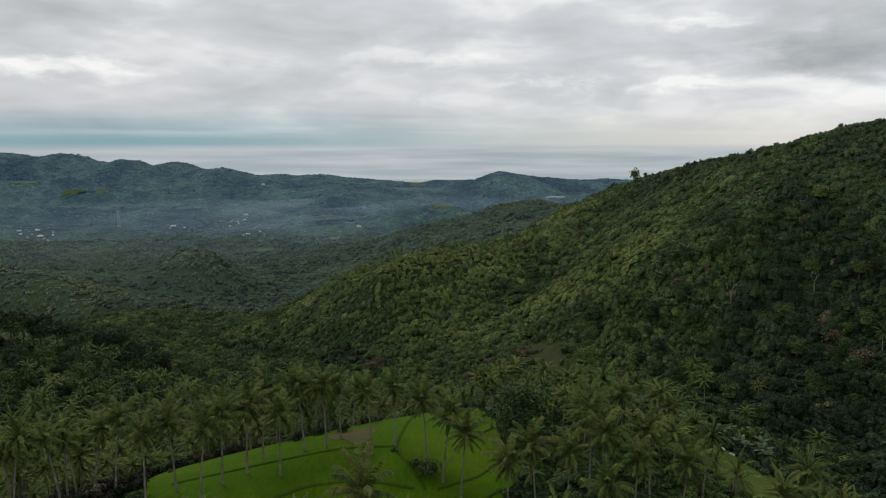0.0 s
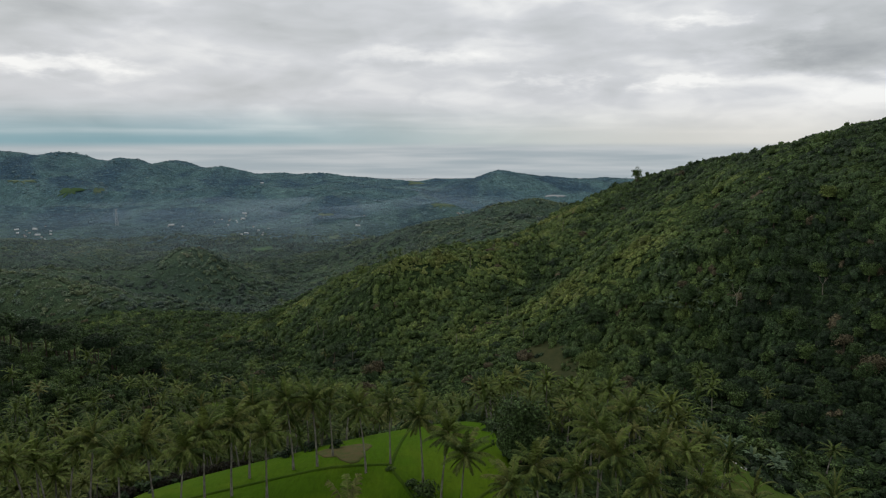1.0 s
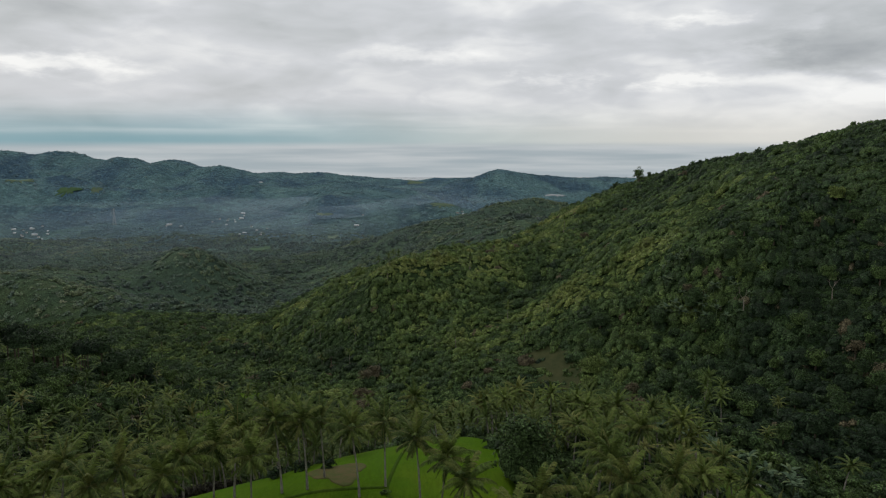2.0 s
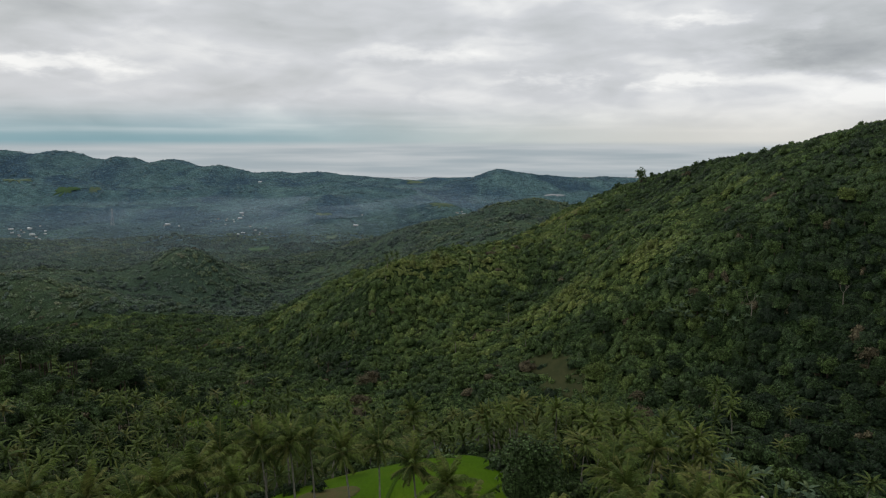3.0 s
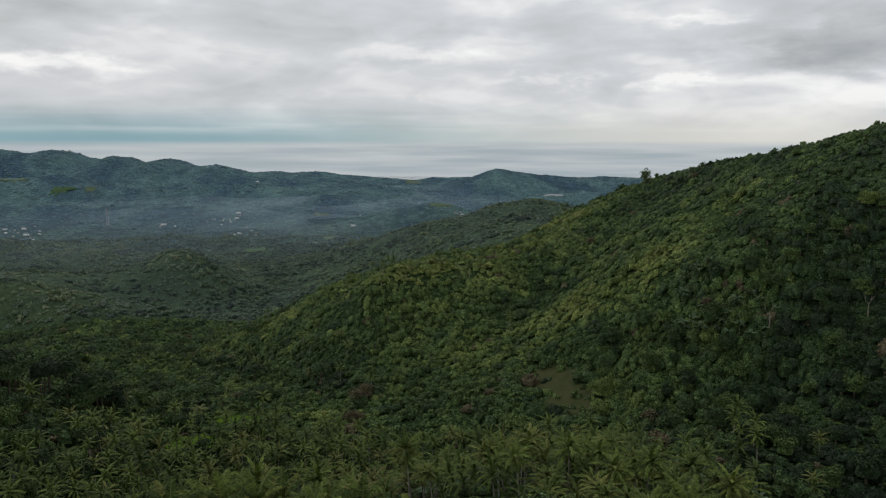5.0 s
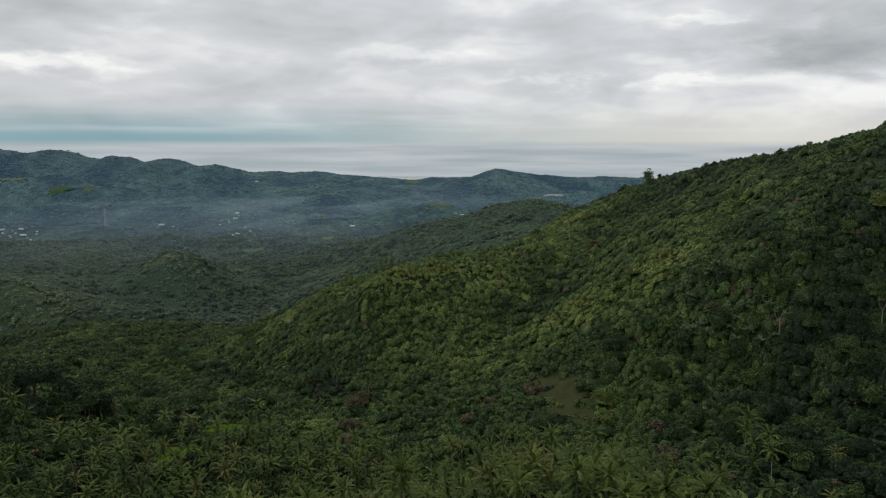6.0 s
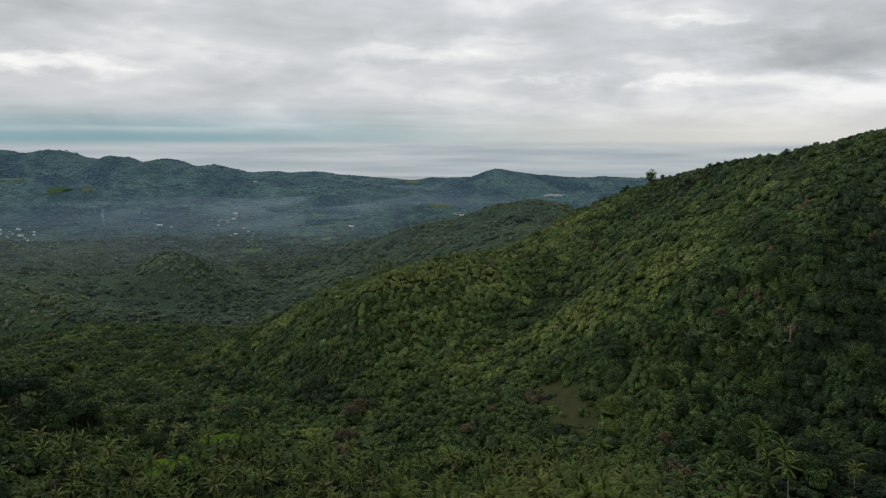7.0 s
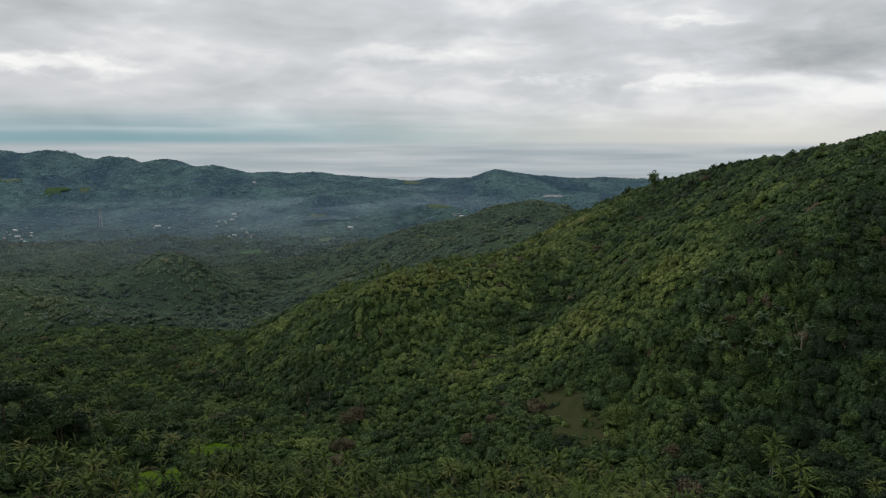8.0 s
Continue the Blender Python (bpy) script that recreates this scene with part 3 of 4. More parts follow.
def scatter(name, shapes, x, y, size, tall, tint, label, category, mat, sink=0.3, r=rng, more_mats=(), slots=None, shade=False, tilt=0.6):
    """Many plants as one sheet of growth: each takes one of the shapes, turned and sized."""
    z = height(x, y) - sink
    sx_, sy_ = (height(x + 2, y) - height(x - 2, y)) / 4, (height(x, y + 2) - height(x, y - 2)) / 4
    sx_, sy_ = np.clip(sx_, -1, 1) * tilt, np.clip(sy_, -1, 1) * tilt
    which, turn = r.integers(0, len(shapes), len(x)), r.uniform(0, 2 * np.pi, len(x))
    vs, qs, tr, ts, ks, base = [], [], [], [], [], 0
    for s, (v, q, *more_) in enumerate(shapes):
        at = np.nonzero(which == s)[0]
        if not len(at):
            continue
        c, sn = np.cos(turn[at])[:, None], np.sin(turn[at])[:, None]
        px = x[at][:, None] + (v[:, 0] * c - v[:, 1] * sn) * size[at][:, None]
        py = y[at][:, None] + (v[:, 0] * sn + v[:, 1] * c) * size[at][:, None]
        pz = z[at][:, None] + v[:, 2] * (size[at] * tall[at])[:, None] + (px - x[at][:, None]) * sx_[at][:, None] + (py - y[at][:, None]) * sy_[at][:, None]
        vs.append(np.stack([px, py, pz], -1).reshape(-1, 3))
        qs.append((q[None] + (np.arange(len(at)) * len(v))[:, None, None] + base).reshape(-1, 4))
        t = np.repeat(tint[at], len(v)).reshape(len(at), len(v))
        if more_:
            tr.append((more_[0][None] + (np.arange(len(at)) * len(v))[:, None, None] + base).reshape(-1, 3))
            t = t + more_[1][None] * np.clip(1.0 - t, 0, 1)
        ts.append(t.ravel())
        if slots is not None:
            ks.append(np.tile(slots[s], len(at)))
        base += len(at) * len(v)
    ob = new(name, mesh_of(name, np.concatenate(vs), np.concatenate(qs), np.concatenate(tr) if tr else None, mats=[mat, *more_mats], index=np.concatenate(ks) if ks else None, tint=np.concatenate(ts), shade=shade))
    return tagged(ob, label, category, kind="stuff")


def inside(outline, x, y, grow=0.0):
    p = np.array(outline, float)
    c = p.mean(0)
    p = c + (p - c) * (1 + grow)
    r = np.zeros(len(x), bool)
    for (x1, y1), (x2, y2) in zip(p, np.roll(p, -1, 0)):
        cross = ((y1 > y) != (y2 > y)) & (x < (x2 - x1) * (y - y1) / (y2 - y1 + 1e-9) + x1)
        r ^= cross
    return r


def in_open(x, y, grow=0.0):
    r = np.zeros(len(x), bool)
    for o in OPEN:
        r |= inside(o, x, y, grow)
    return r


def jittered(x0, x1, y0, y1, gap, r=rng):
    x, y = np.meshgrid(np.arange(x0, x1, gap), np.arange(y0, y1, gap))
    x, y = x.ravel(), y.ravel()
    return x + r.uniform(-0.48, 0.48, len(x)) * gap, y + r.uniform(-0.48, 0.48, len(x)) * gap


def palm_share(x, y):
    """How much of the growth is coconut palms: the knoll and the hollow behind it."""
    k = smooth(-150, -70, x + 0.45 * np.clip(230 - y, 0, 110)) * (1 - 0.88 * smooth(46, 74, x + 0.12 * (y - 150)) - 0.12 * smooth(74, 120, x)) * smooth(40, 70, y) * (1 - smooth(262, 305, y + 0.25 * x))
    return k * (0.55 + 0.9 * lattice(x / 34, y / 34, 11))


RIB = [(16, 388), (31, 404), (55, 402), (73, 374), (92, 373), (106, 374), (123, 393), (139, 407), (155, 412)]
CREST = [(-137, 512), (-101, 512), (-70, 512), (-33, 470), (-5, 480)]
RIDGE = [(30, 480), (66, 520), (100, 560), (128, 585)]


def along(line, x, y, wide):
    """1 on a line over the land, falling off beside it."""
    k = x * 0
    for (x1, y1), (x2, y2) in zip(line, line[1:]):
        t = np.clip(((x - x1) * (x2 - x1) + (y - y1) * (y2 - y1)) / ((x2 - x1) ** 2 + (y2 - y1) ** 2), 0, 1)
        k = np.maximum(k, np.exp(-((x - x1 - t * (x2 - x1)) ** 2 + (y - y1 - t * (y2 - y1)) ** 2) / (2 * wide * wide)))
    return k


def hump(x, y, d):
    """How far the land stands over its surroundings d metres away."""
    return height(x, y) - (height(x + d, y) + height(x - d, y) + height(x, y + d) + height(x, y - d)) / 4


def growth_tone(x, y):
    """How light the growth is: pale ferny scrub on the grassy rib and the spur's crest, darker to the right; relief and
    palm shade are put into it.
    """
    # relief shading in the tint: humps lighter, hollows darker
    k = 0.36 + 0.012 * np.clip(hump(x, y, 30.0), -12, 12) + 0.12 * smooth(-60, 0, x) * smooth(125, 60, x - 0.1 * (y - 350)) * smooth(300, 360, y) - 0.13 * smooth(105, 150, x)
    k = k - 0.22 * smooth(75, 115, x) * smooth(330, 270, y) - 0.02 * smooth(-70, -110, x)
    # shade under the palms, taken off the tint
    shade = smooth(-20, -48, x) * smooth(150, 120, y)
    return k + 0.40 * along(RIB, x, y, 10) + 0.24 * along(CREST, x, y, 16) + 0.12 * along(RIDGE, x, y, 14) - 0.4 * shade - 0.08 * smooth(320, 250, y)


# ---------------------------------------------------------------- scrub and forest
x, y = jittered(-420, 420, 60, 690, 3.9)
near_view = (np.abs(x) < 0.66 * y + 14)
front = (y < 705 - 0.75 * np.clip(x - 60, 0, 400)) & (height(x, y) > 0)
palmy = palm_share(x, y)
keep = near_view & front & (~in_open(x, y, -0.1) | (inside(OPEN[-1], x, y) & (rng.uniform(0, 1, len(x)) < 0.22))) & (rng.uniform(0, 1, len(x)) > 0.3 * np.clip(palmy, 0, 1)) & ~inside(HOLLOW, x, y)
x, y, palmy = x[keep], y[keep], palmy[keep]
size = np.clip(rng.lognormal(0.0, 0.36, len(x)), 0.5, 1.8) * (1 - 0.3 * np.clip(palmy, 0, 1)) * (0.85 + 0.4 * lattice(x / 28, y / 28, 21))
tint = np.clip(rng.normal(0.0, 0.10, len(x)) + growth_tone(x, y) + 0.3 * (lattice(x / 55, y / 55, 22) - 0.5) + 0.42 * (lattice(x / 12, y / 12, 26) - 0.5), 0, 0.8)
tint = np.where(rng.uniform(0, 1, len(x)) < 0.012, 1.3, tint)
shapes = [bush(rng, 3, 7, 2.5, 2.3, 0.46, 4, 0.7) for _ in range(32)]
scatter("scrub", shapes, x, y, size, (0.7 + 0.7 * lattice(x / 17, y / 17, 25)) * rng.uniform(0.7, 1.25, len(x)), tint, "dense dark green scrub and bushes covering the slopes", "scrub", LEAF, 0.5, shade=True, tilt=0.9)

x, y = jittered(-420, 420, 200, 660, 10.5)
keep = (np.abs(x) < 0.74 * y + 22) & (y < 705 - 0.75 * np.clip(x - 60, 0, 400)) & ~in_open(x, y, 0.25) & (rng.uniform(0, 1, len(x)) < 0.62 - 0.35 * np.clip(palm_share(x, y), 0, 1) - 1.6 * np.clip(growth_tone(x, y) - 0.36, 0, 0.4) - 0.6 * smooth(192, 206, height(x, y))) & ~inside(HOLLOW, x, y)
x, y = x[keep], y[keep]
tint = np.clip(rng.normal(-0.06, 0.14, len(x)) + growth_tone(x, y), 0, 0.75)
tint = np.where(rng.uniform(0, 1, len(x)) < 0.02, 1.3, tint)
shapes = [bush(rng, 8, 22, 3.9, 4.4, 0.46, 5, 0.72) for _ in range(12)]
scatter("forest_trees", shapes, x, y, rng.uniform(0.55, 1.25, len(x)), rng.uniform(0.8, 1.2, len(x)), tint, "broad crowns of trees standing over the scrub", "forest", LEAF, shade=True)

x, y = jittered(-1150, 620, 560, 1760, 11.0)
keep = (x > -0.68 * y - 20) & (x < 0.29 * y + 60) & ((y > 698 - 0.75 * np.clip(x - 60, 0, 400)) | (np.abs(x) > 415)) & (x < 420)
for cx, cy, rx, ry in FAR_OPEN:
    keep &= ((x - cx) / rx) ** 2 + ((y - cy) / ry) ** 2 > 1.1
x, y = x[keep], y[keep]
# the hump term paints light on hilltops and shade in dips
tint = np.clip(rng.normal(0.34, 0.16, len(x)) + 0.012 * np.clip(hump(x, y, 60.0), -14, 14) + 0.6 * (lattice(x / 95, y / 95, 23) - 0.5) + 0.5 * (lattice(x / 33, y / 33, 28) - 0.5), 0, 0.92)
shapes = [bush(rng, 3, 4, 6.2, 4.6, 1.0, 4, 0.75) for _ in range(16)]
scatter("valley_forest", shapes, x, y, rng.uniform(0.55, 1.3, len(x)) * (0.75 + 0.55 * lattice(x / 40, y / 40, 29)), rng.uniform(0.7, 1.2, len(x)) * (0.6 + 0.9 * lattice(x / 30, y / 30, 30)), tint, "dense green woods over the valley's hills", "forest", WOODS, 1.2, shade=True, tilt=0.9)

x, y = jittered(-2700, 1300, 1700, 4250, 27.0)
keep = (x > -0.67 * y - 20) & (x < 0.33 * y) & (height(x, y) > 2)
for cx, cy, rx, ry in FAR_OPEN:
    keep &= ((x - cx) / rx) ** 2 + ((y - cy) / ry) ** 2 > 1.15
x, y = x[keep], y[keep]
# far relief is shaded through the tint here as well, by hump
tint = np.clip(rng.normal(0.34, 0.12, len(x)) + 0.012 * np.clip(hump(x, y, 90.0), -14, 14) + 0.5 * (lattice(x / 260, y / 260, 24) - 0.5), 0, 0.9)
shapes = [bush(rng, 2, 3, 9.5, 5.0, 1.8, 4, 0.7) for _ in range(12)]
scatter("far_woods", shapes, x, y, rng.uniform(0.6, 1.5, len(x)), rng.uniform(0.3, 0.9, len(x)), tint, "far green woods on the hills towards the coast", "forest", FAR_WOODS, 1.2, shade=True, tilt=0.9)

# ---------------------------------------------------------------- coconut palms


def frond(r, length, rise, droop, turn, pairs, base, hang=0.5, leaf=0.14):
    """One feathered leaf: a bent midrib with leaflets on both sides. Returns corners, quads and how many quads are midrib."""
    n = 8
    s = np.linspace(0, 1, n)
    ang = rise - droop * s ** 1.4
    d = np.stack([np.cos(ang), np.sin(ang)], 1) * length / (n - 1)
    p = np.concatenate([[[0, 0]], np.cumsum(d[:-1], 0)])
    v, q = [], []
    for i in range(n):
        k = 0.075 * (1 - s[i]) + 0.02
        v += [(p[i, 0], k, p[i, 1] + 0.03), (p[i, 0], -k, p[i, 1] + 0.04)]
    for i in range(n - 1):
        q.append((2 * i, 2 * i + 1, 2 * i + 3, 2 * i + 2))
    for side in (-1, 1):
        for j in range(pairs):
            t = 0.14 + 0.84 * (j + r.uniform(-0.2, 0.2)) / (pairs - 1)
            t = min(max(t, 0.1), 0.99)
            x0, z0 = np.interp(t, s, p[:, 0]), np.interp(t, s, p[:, 1])
            a = np.interp(t, s, ang)
            ln = length * (0.09 + 0.12 * math.sin(math.pi * min(1, 0.15 + 0.8 * t))) * r.uniform(0.85, 1.1)
            tx, tz = math.cos(a), math.sin(a)
            h = hang * r.uniform(0.6, 1.4)
            dirv = np.array([0.7 * tx, side * 0.75, 0.7 * tz - h])
            dirv /= np.linalg.norm(dirv)
            wv = np.array([tx, 0, tz]) * leaf
            b = np.array([x0, 0, z0])
            tip = b + dirv * ln + np.array([0, 0, -0.12]) * ln
            k = len(v)
            mid = b + dirv * ln * 0.5 + np.array([0, side * 0.05, 0.08]) * ln
            v += [tuple(b - wv * 0.5), tuple(b + wv * 0.5), tuple(mid + wv * 0.5), tuple(mid - wv * 0.5), tuple(tip + wv * 0.12), tuple(tip - wv * 0.12)]
            q += [(k, k + 1, k + 2, k + 3), (k + 3, k + 2, k + 4, k + 5)]
    v = np.array(v)
    c, sn = math.cos(turn), math.sin(turn)
    return np.stack([v[:, 0] * c - v[:, 1] * sn, v[:, 0] * sn + v[:, 1] * c, v[:, 2]], 1) + base, np.array(q), n - 1


def blade(r, length, rise, droop, turn, base, wide=0.5, n=9, rib=True):
    """A frond seen from farther off: a notched blade folded down along its midrib."""
    s = np.linspace(0, 1, n)
    ang = rise - droop * s ** 1.4
    p = np.concatenate([[[0, 0]], np.cumsum(np.stack([np.cos(ang), np.sin(ang)], 1)[:-1] * length / (n - 1), 0)])
    v, q = [], []
    for i in range(n):
        k = wide * math.sin(math.pi * min(1, 0.07 + 0.9 * s[i])) ** 0.7 * (1.0 if i % 2 else 0.55) * r.uniform(0.85, 1.15)
        drop = 0.75 * k * r.uniform(0.6, 1.4)
        ahead = 0.5 * k
        tx, tz = math.cos(ang[i]), math.sin(ang[i])
        v += [(p[i, 0] + ahead * tx, k, p[i, 1] - drop + ahead * tz), (p[i, 0], 0, p[i, 1]), (p[i, 0] + ahead * tx, -k, p[i, 1] - drop + ahead * tz)]
    ribs = 0
    if rib:
        for i in range(n):
            k = 0.06 * (1 - s[i]) + 0.015
            v += [(p[i, 0], k, p[i, 1] + 0.035), (p[i, 0], -k, p[i, 1] + 0.035)]
        for i in range(n - 1):
            k = 3 * n + 2 * i
            q.append((k, k + 1, k + 3, k + 2))
        ribs = n - 1
    for i in range(n - 1):
        for j in range(2):
            q.append((3 * i + j, 3 * i + j + 1, 3 * i + j + 4, 3 * i + j + 3))
    v = np.array(v)
    c, sn = math.cos(turn), math.sin(turn)
    return np.stack([v[:, 0] * c - v[:, 1] * sn, v[:, 0] * sn + v[:, 1] * c, v[:, 2]], 1) + base, np.array(q), ribs


def tube(points, radii, sides):
    """A bent, tapering stem. Returns corners and quads."""
    v, q = [], []
    for (px, py, pz), rad in zip(points, radii):
        for j in range(sides):
            a = 2 * math.pi * j / sides
            v.append((px + rad * math.cos(a), py + rad * math.sin(a), pz))
    for i in range(len(points) - 1):
        for j in range(sides):
            q.append((i * sides + j, i * sides + (j + 1) % sides, (i + 1) * sides + (j + 1) % sides, (i + 1) * sides + j))
    return np.array(v), np.array(q)


def joined(pieces):
    v, q, base = [], [], 0
    for a, b in pieces:
        v.append(a)
        q.append(np.asarray(b) + base)
        base += len(a)
    return np.concatenate(v), np.concatenate(q)


def palm_shape(r, tall, fronds, pairs, leaf, sides=7, rib=True):
    """A trunk, its fronds and the top of the trunk: upright young fronds, spreading ones, old ones hanging by the trunk."""
    lean, bend = r.uniform(0, 2 * math.pi), r.uniform(0.2, 1.5)
    n = 9
    pts, rad = [], []
    for i in range(n):
        h = i / (n - 1)
        off = bend * (h ** 1.6)
        pts.append((off * math.cos(lean), off * math.sin(lean), tall * h - 0.4 * (i == 0)))
        rad.append(0.115 + 0.14 * (1 - h) ** 4 + 0.02 * (i % 2))
    top = np.array(pts[-1])
    leaves = []
    for i in range(fronds):
        k = (i + 0.5) / fronds
        rise = 1.45 - 2.25 * k + r.uniform(-0.2, 0.2)
        droop = 0.35 + 0.85 * math.sin(math.pi * min(1, 0.1 + k)) + r.uniform(-0.15, 0.25)
        length = r.uniform(4.1, 5.1) * (0.72 + 0.28 * math.sin(math.pi * min(1, k + 0.3)))
        turn, foot = i * 2.39996 + r.uniform(-0.25, 0.25), top + np.array([0, 0, 0.15 - 0.35 * k])
        if pairs:
            leaves.append(frond(r, length, rise, droop, turn, pairs, foot, leaf=leaf))
        else:
            leaves.append(blade(r, length, rise + 0.1, droop + 0.4, turn, foot, leaf, 10 if rib else 8, rib))
    return tube(pts, rad, sides), leaves, top


def leaf_slots(leaves):
    """0 for leaflets, 1 for midribs, leaf by leaf."""
    return np.concatenate([np.concatenate([np.ones(k, int), np.zeros(len(q) - k, int)]) for v, q, k in leaves])


def nut_bunch(r, top):
    pieces = []
    for i in range(7):
        a = i * 0.9 + r.uniform(0, 0.3)
        c = top + np.array([0.34 * math.cos(a), 0.34 * math.sin(a), -0.35 - 0.18 * (i % 2)])
        pts = [(c[0], c[1], c[2] + z) for z in (-0.16, -0.09, 0.03, 0.14)]
        pieces.append(tube(pts, (0.03, 0.12, 0.13, 0.03), 6))
    return joined(pieces)


PALM_LABELS = ("tall coconut palm with drooping green fronds and grey trunk", "slender coconut palm with olive green fronds", "leaning coconut palm with a full shaggy crown")


def hero_palm(r, label):
    """A palm whose fronds are parts of their own."""
    root = new("coconut_palm")
    tagged(root, label, "palm", group="coconut palms on the knoll")
    trunk, leaves, top = palm_shape(r, 12.0, 26, 20, 0.19, 8)
    part("trunk", mesh_of("trunk", *trunk, mats=[BARK], shade=True), root, "grey ringed trunk")
    for leaf in leaves:
        v, q, k = leaf
        one = part("frond", mesh_of("frond", v[2 * k + 2:], q[k:] - 2 * k - 2, mats=[FROND_ONE]), root)
        part("midrib", mesh_of("midrib", v[:2 * k + 2], q[:k], mats=[MIDRIB]), one)
    part("coconuts", mesh_of("coconuts", *nut_bunch(r, top), mats=[NUT], shade=True), root, "bunch of green and brown coconuts")
    return root


def plain_palm(r, label):
    root = new("coconut_palm")
    tagged(root, label, "palm", group="coconut palms in the grove")
    trunk, leaves, top = palm_shape(r, 12.0, 27, 0, 0.40, 6)
    part("trunk", mesh_of("trunk", *trunk, mats=[BARK], shade=True), root, "grey ringed trunk")
    part("crown", mesh_of("crown", *joined([k[:2] for k in leaves]), mats=[FROND_ONE, MIDRIB], index=leaf_slots(leaves)), root, "drooping feathery fronds")
    return root


def sized(ob, x, y, turn, k, sink=0.0, tall=1.0):
    """Place a thing or its copy on the ground."""
    c = copy_thing(ob, pose(x, y, float(height(x, y)) - sink, 0, 0, turn))
    c.scale = (k, k, k * tall)
    return c


def remove(*things):
    for ob in things:
        for o in (*ob.children_recursive, ob):
            bpy.data.objects.remove(o)


HEROES = [
    (-77, 122), (-66, 117), (-55, 112), (-47, 105), (-44, 110), (-39, 107), (-37, 112), (-34, 116), (-33, 123), (-28, 115), (-26, 126),
    (-22, 127), (-20, 132), (-13, 124), (-9, 127), (-5, 167), (-3, 121), (0, 115), (3, 111), (10, 103), (15, 107), (24, 121),
    (27, 129), (20, 107), (25, 114), (27, 110), (34, 133), (30, 104), (36, 116), (23, 97), (37, 103),
]
r = np.random.default_rng(21)
kinds = [hero_palm(r, PALM_LABELS[i % 3]) for i in range(4)]
for i, (x, y) in enumerate(HEROES):
    sized(kinds[i % 4], x, y, r.uniform(0, 360), r.uniform(0.92, 1.12))
sized(kinds[0], -10, 76, 40, 1.1, 0.0, 1.19)
sized(kinds[1], 42, 92, 10, 0.95, 0.0, 0.7)
remove(*kinds)

x, y = jittered(-170, 140, 62, 330, 6.3, r)
keep = (r.uniform(0, 1, len(x)) < palm_share(x, y) * 1.15) & ~in_open(x, y, 0.03) & (np.abs(x) < 0.74 * y + 12)
shown = (x > -60) & (x < 42) & (y > 84) & (y < 142)
thin = inside([(34, 90), (48, 90), (92, 178), (82, 196), (60, 190), (52, 130)], x, y) & (r.uniform(0, 1, len(x)) < 0.95)
thin |= (x > 58) & (y < 172)
keep &= ~shown & ~thin & ~inside(HOLLOW, x, y, 0.1)
for hx, hy in HEROES + [(13, 130), (11, 135), (16, 134)]:
    keep &= np.hypot(x - hx, y - hy) > 4.2
x, y = x[keep], y[keep]
order = np.argsort(y)
x, y = x[order], y[order]
kinds = [plain_palm(r, PALM_LABELS[i % 3]) for i in range(5)]
NEAREST = 260
for i in range(min(NEAREST, len(x))):
    sized(kinds[i % 5], x[i], y[i], r.uniform(0, 360), r.uniform(0.78, 1.15), tall=r.uniform(0.85, 1.1) if y[i] < 122 else r.uniform(0.45, 0.85))
remove(*kinds)
x, y = x[NEAREST:], y[NEAREST:]
# lone palms over the scrub farther off
ax, ay = jittered(-300, 200, 250, 560, 17.0, r)
lone = (r.uniform(0, 1, len(ax)) < 0.32 * (1 - smooth(-60, 60, ax - 0.3 * (ay - 300)))) & (np.abs(ax) < 0.72 * ay) & ~in_open(ax, ay, 0.2)
yx, yy = jittered(-150, 110, 120, 310, 7.0, r)
young = ~((yx < -30) & (yy < 150)) & ~((yx > 56) & (yy < 172)) & (r.uniform(0, 1, len(yx)) < palm_share(yx, yy) * 0.8) & ~in_open(yx, yy, 0.03) & (np.abs(yx) < 0.74 * yy + 12)
x, y = np.concatenate([x, ax[lone], [176, 186, 190, 168, 160]]), np.concatenate([y, ay[lone], [272, 285, 268, 262, 250]])
shapes, slots = [], []
for i in range(6):
    trunk, leaves, top = palm_shape(r, 9.0, 19, 0, 0.42, 4, False)
    v, q = joined([trunk] + [k[:2] for k in leaves])
    shapes.append((v, q))
    slots.append(np.concatenate([np.full(len(trunk[1]), 2), leaf_slots(leaves)]))
scatter("palm_grove", shapes, x, y, r.uniform(0.75, 1.15, len(x)), r.uniform(0.5, 1.0, len(x)), r.uniform(0, 1, len(x)), "coconut palm grove behind the knoll and under the hill", "palm grove", FROND, 0.0, r, (MIDRIB, BARK), slots, tilt=0.0)

shapes, slots = [], []
for i in range(5):
    trunk, leaves, top = palm_shape(r, 3.2, 14, 0, 0.36, 4, False)
    shapes.append(joined([trunk] + [k[:2] for k in leaves]))
    slots.append(np.concatenate([np.full(len(trunk[1]), 2), leaf_slots(leaves)]))
x, y = yx[young], yy[young]
scatter("young_palms", shapes, x, y, r.uniform(0.75, 1.1, len(x)), r.uniform(0.8, 1.5, len(x)), r.uniform(0, 1, len(x)), "young coconut palms filling the grove between the tall ones", "palm grove", FROND, 0.0, r, (MIDRIB, BARK), slots, tilt=0.0)

# ---------------------------------------------------------------- bananas, shrubs and single trees


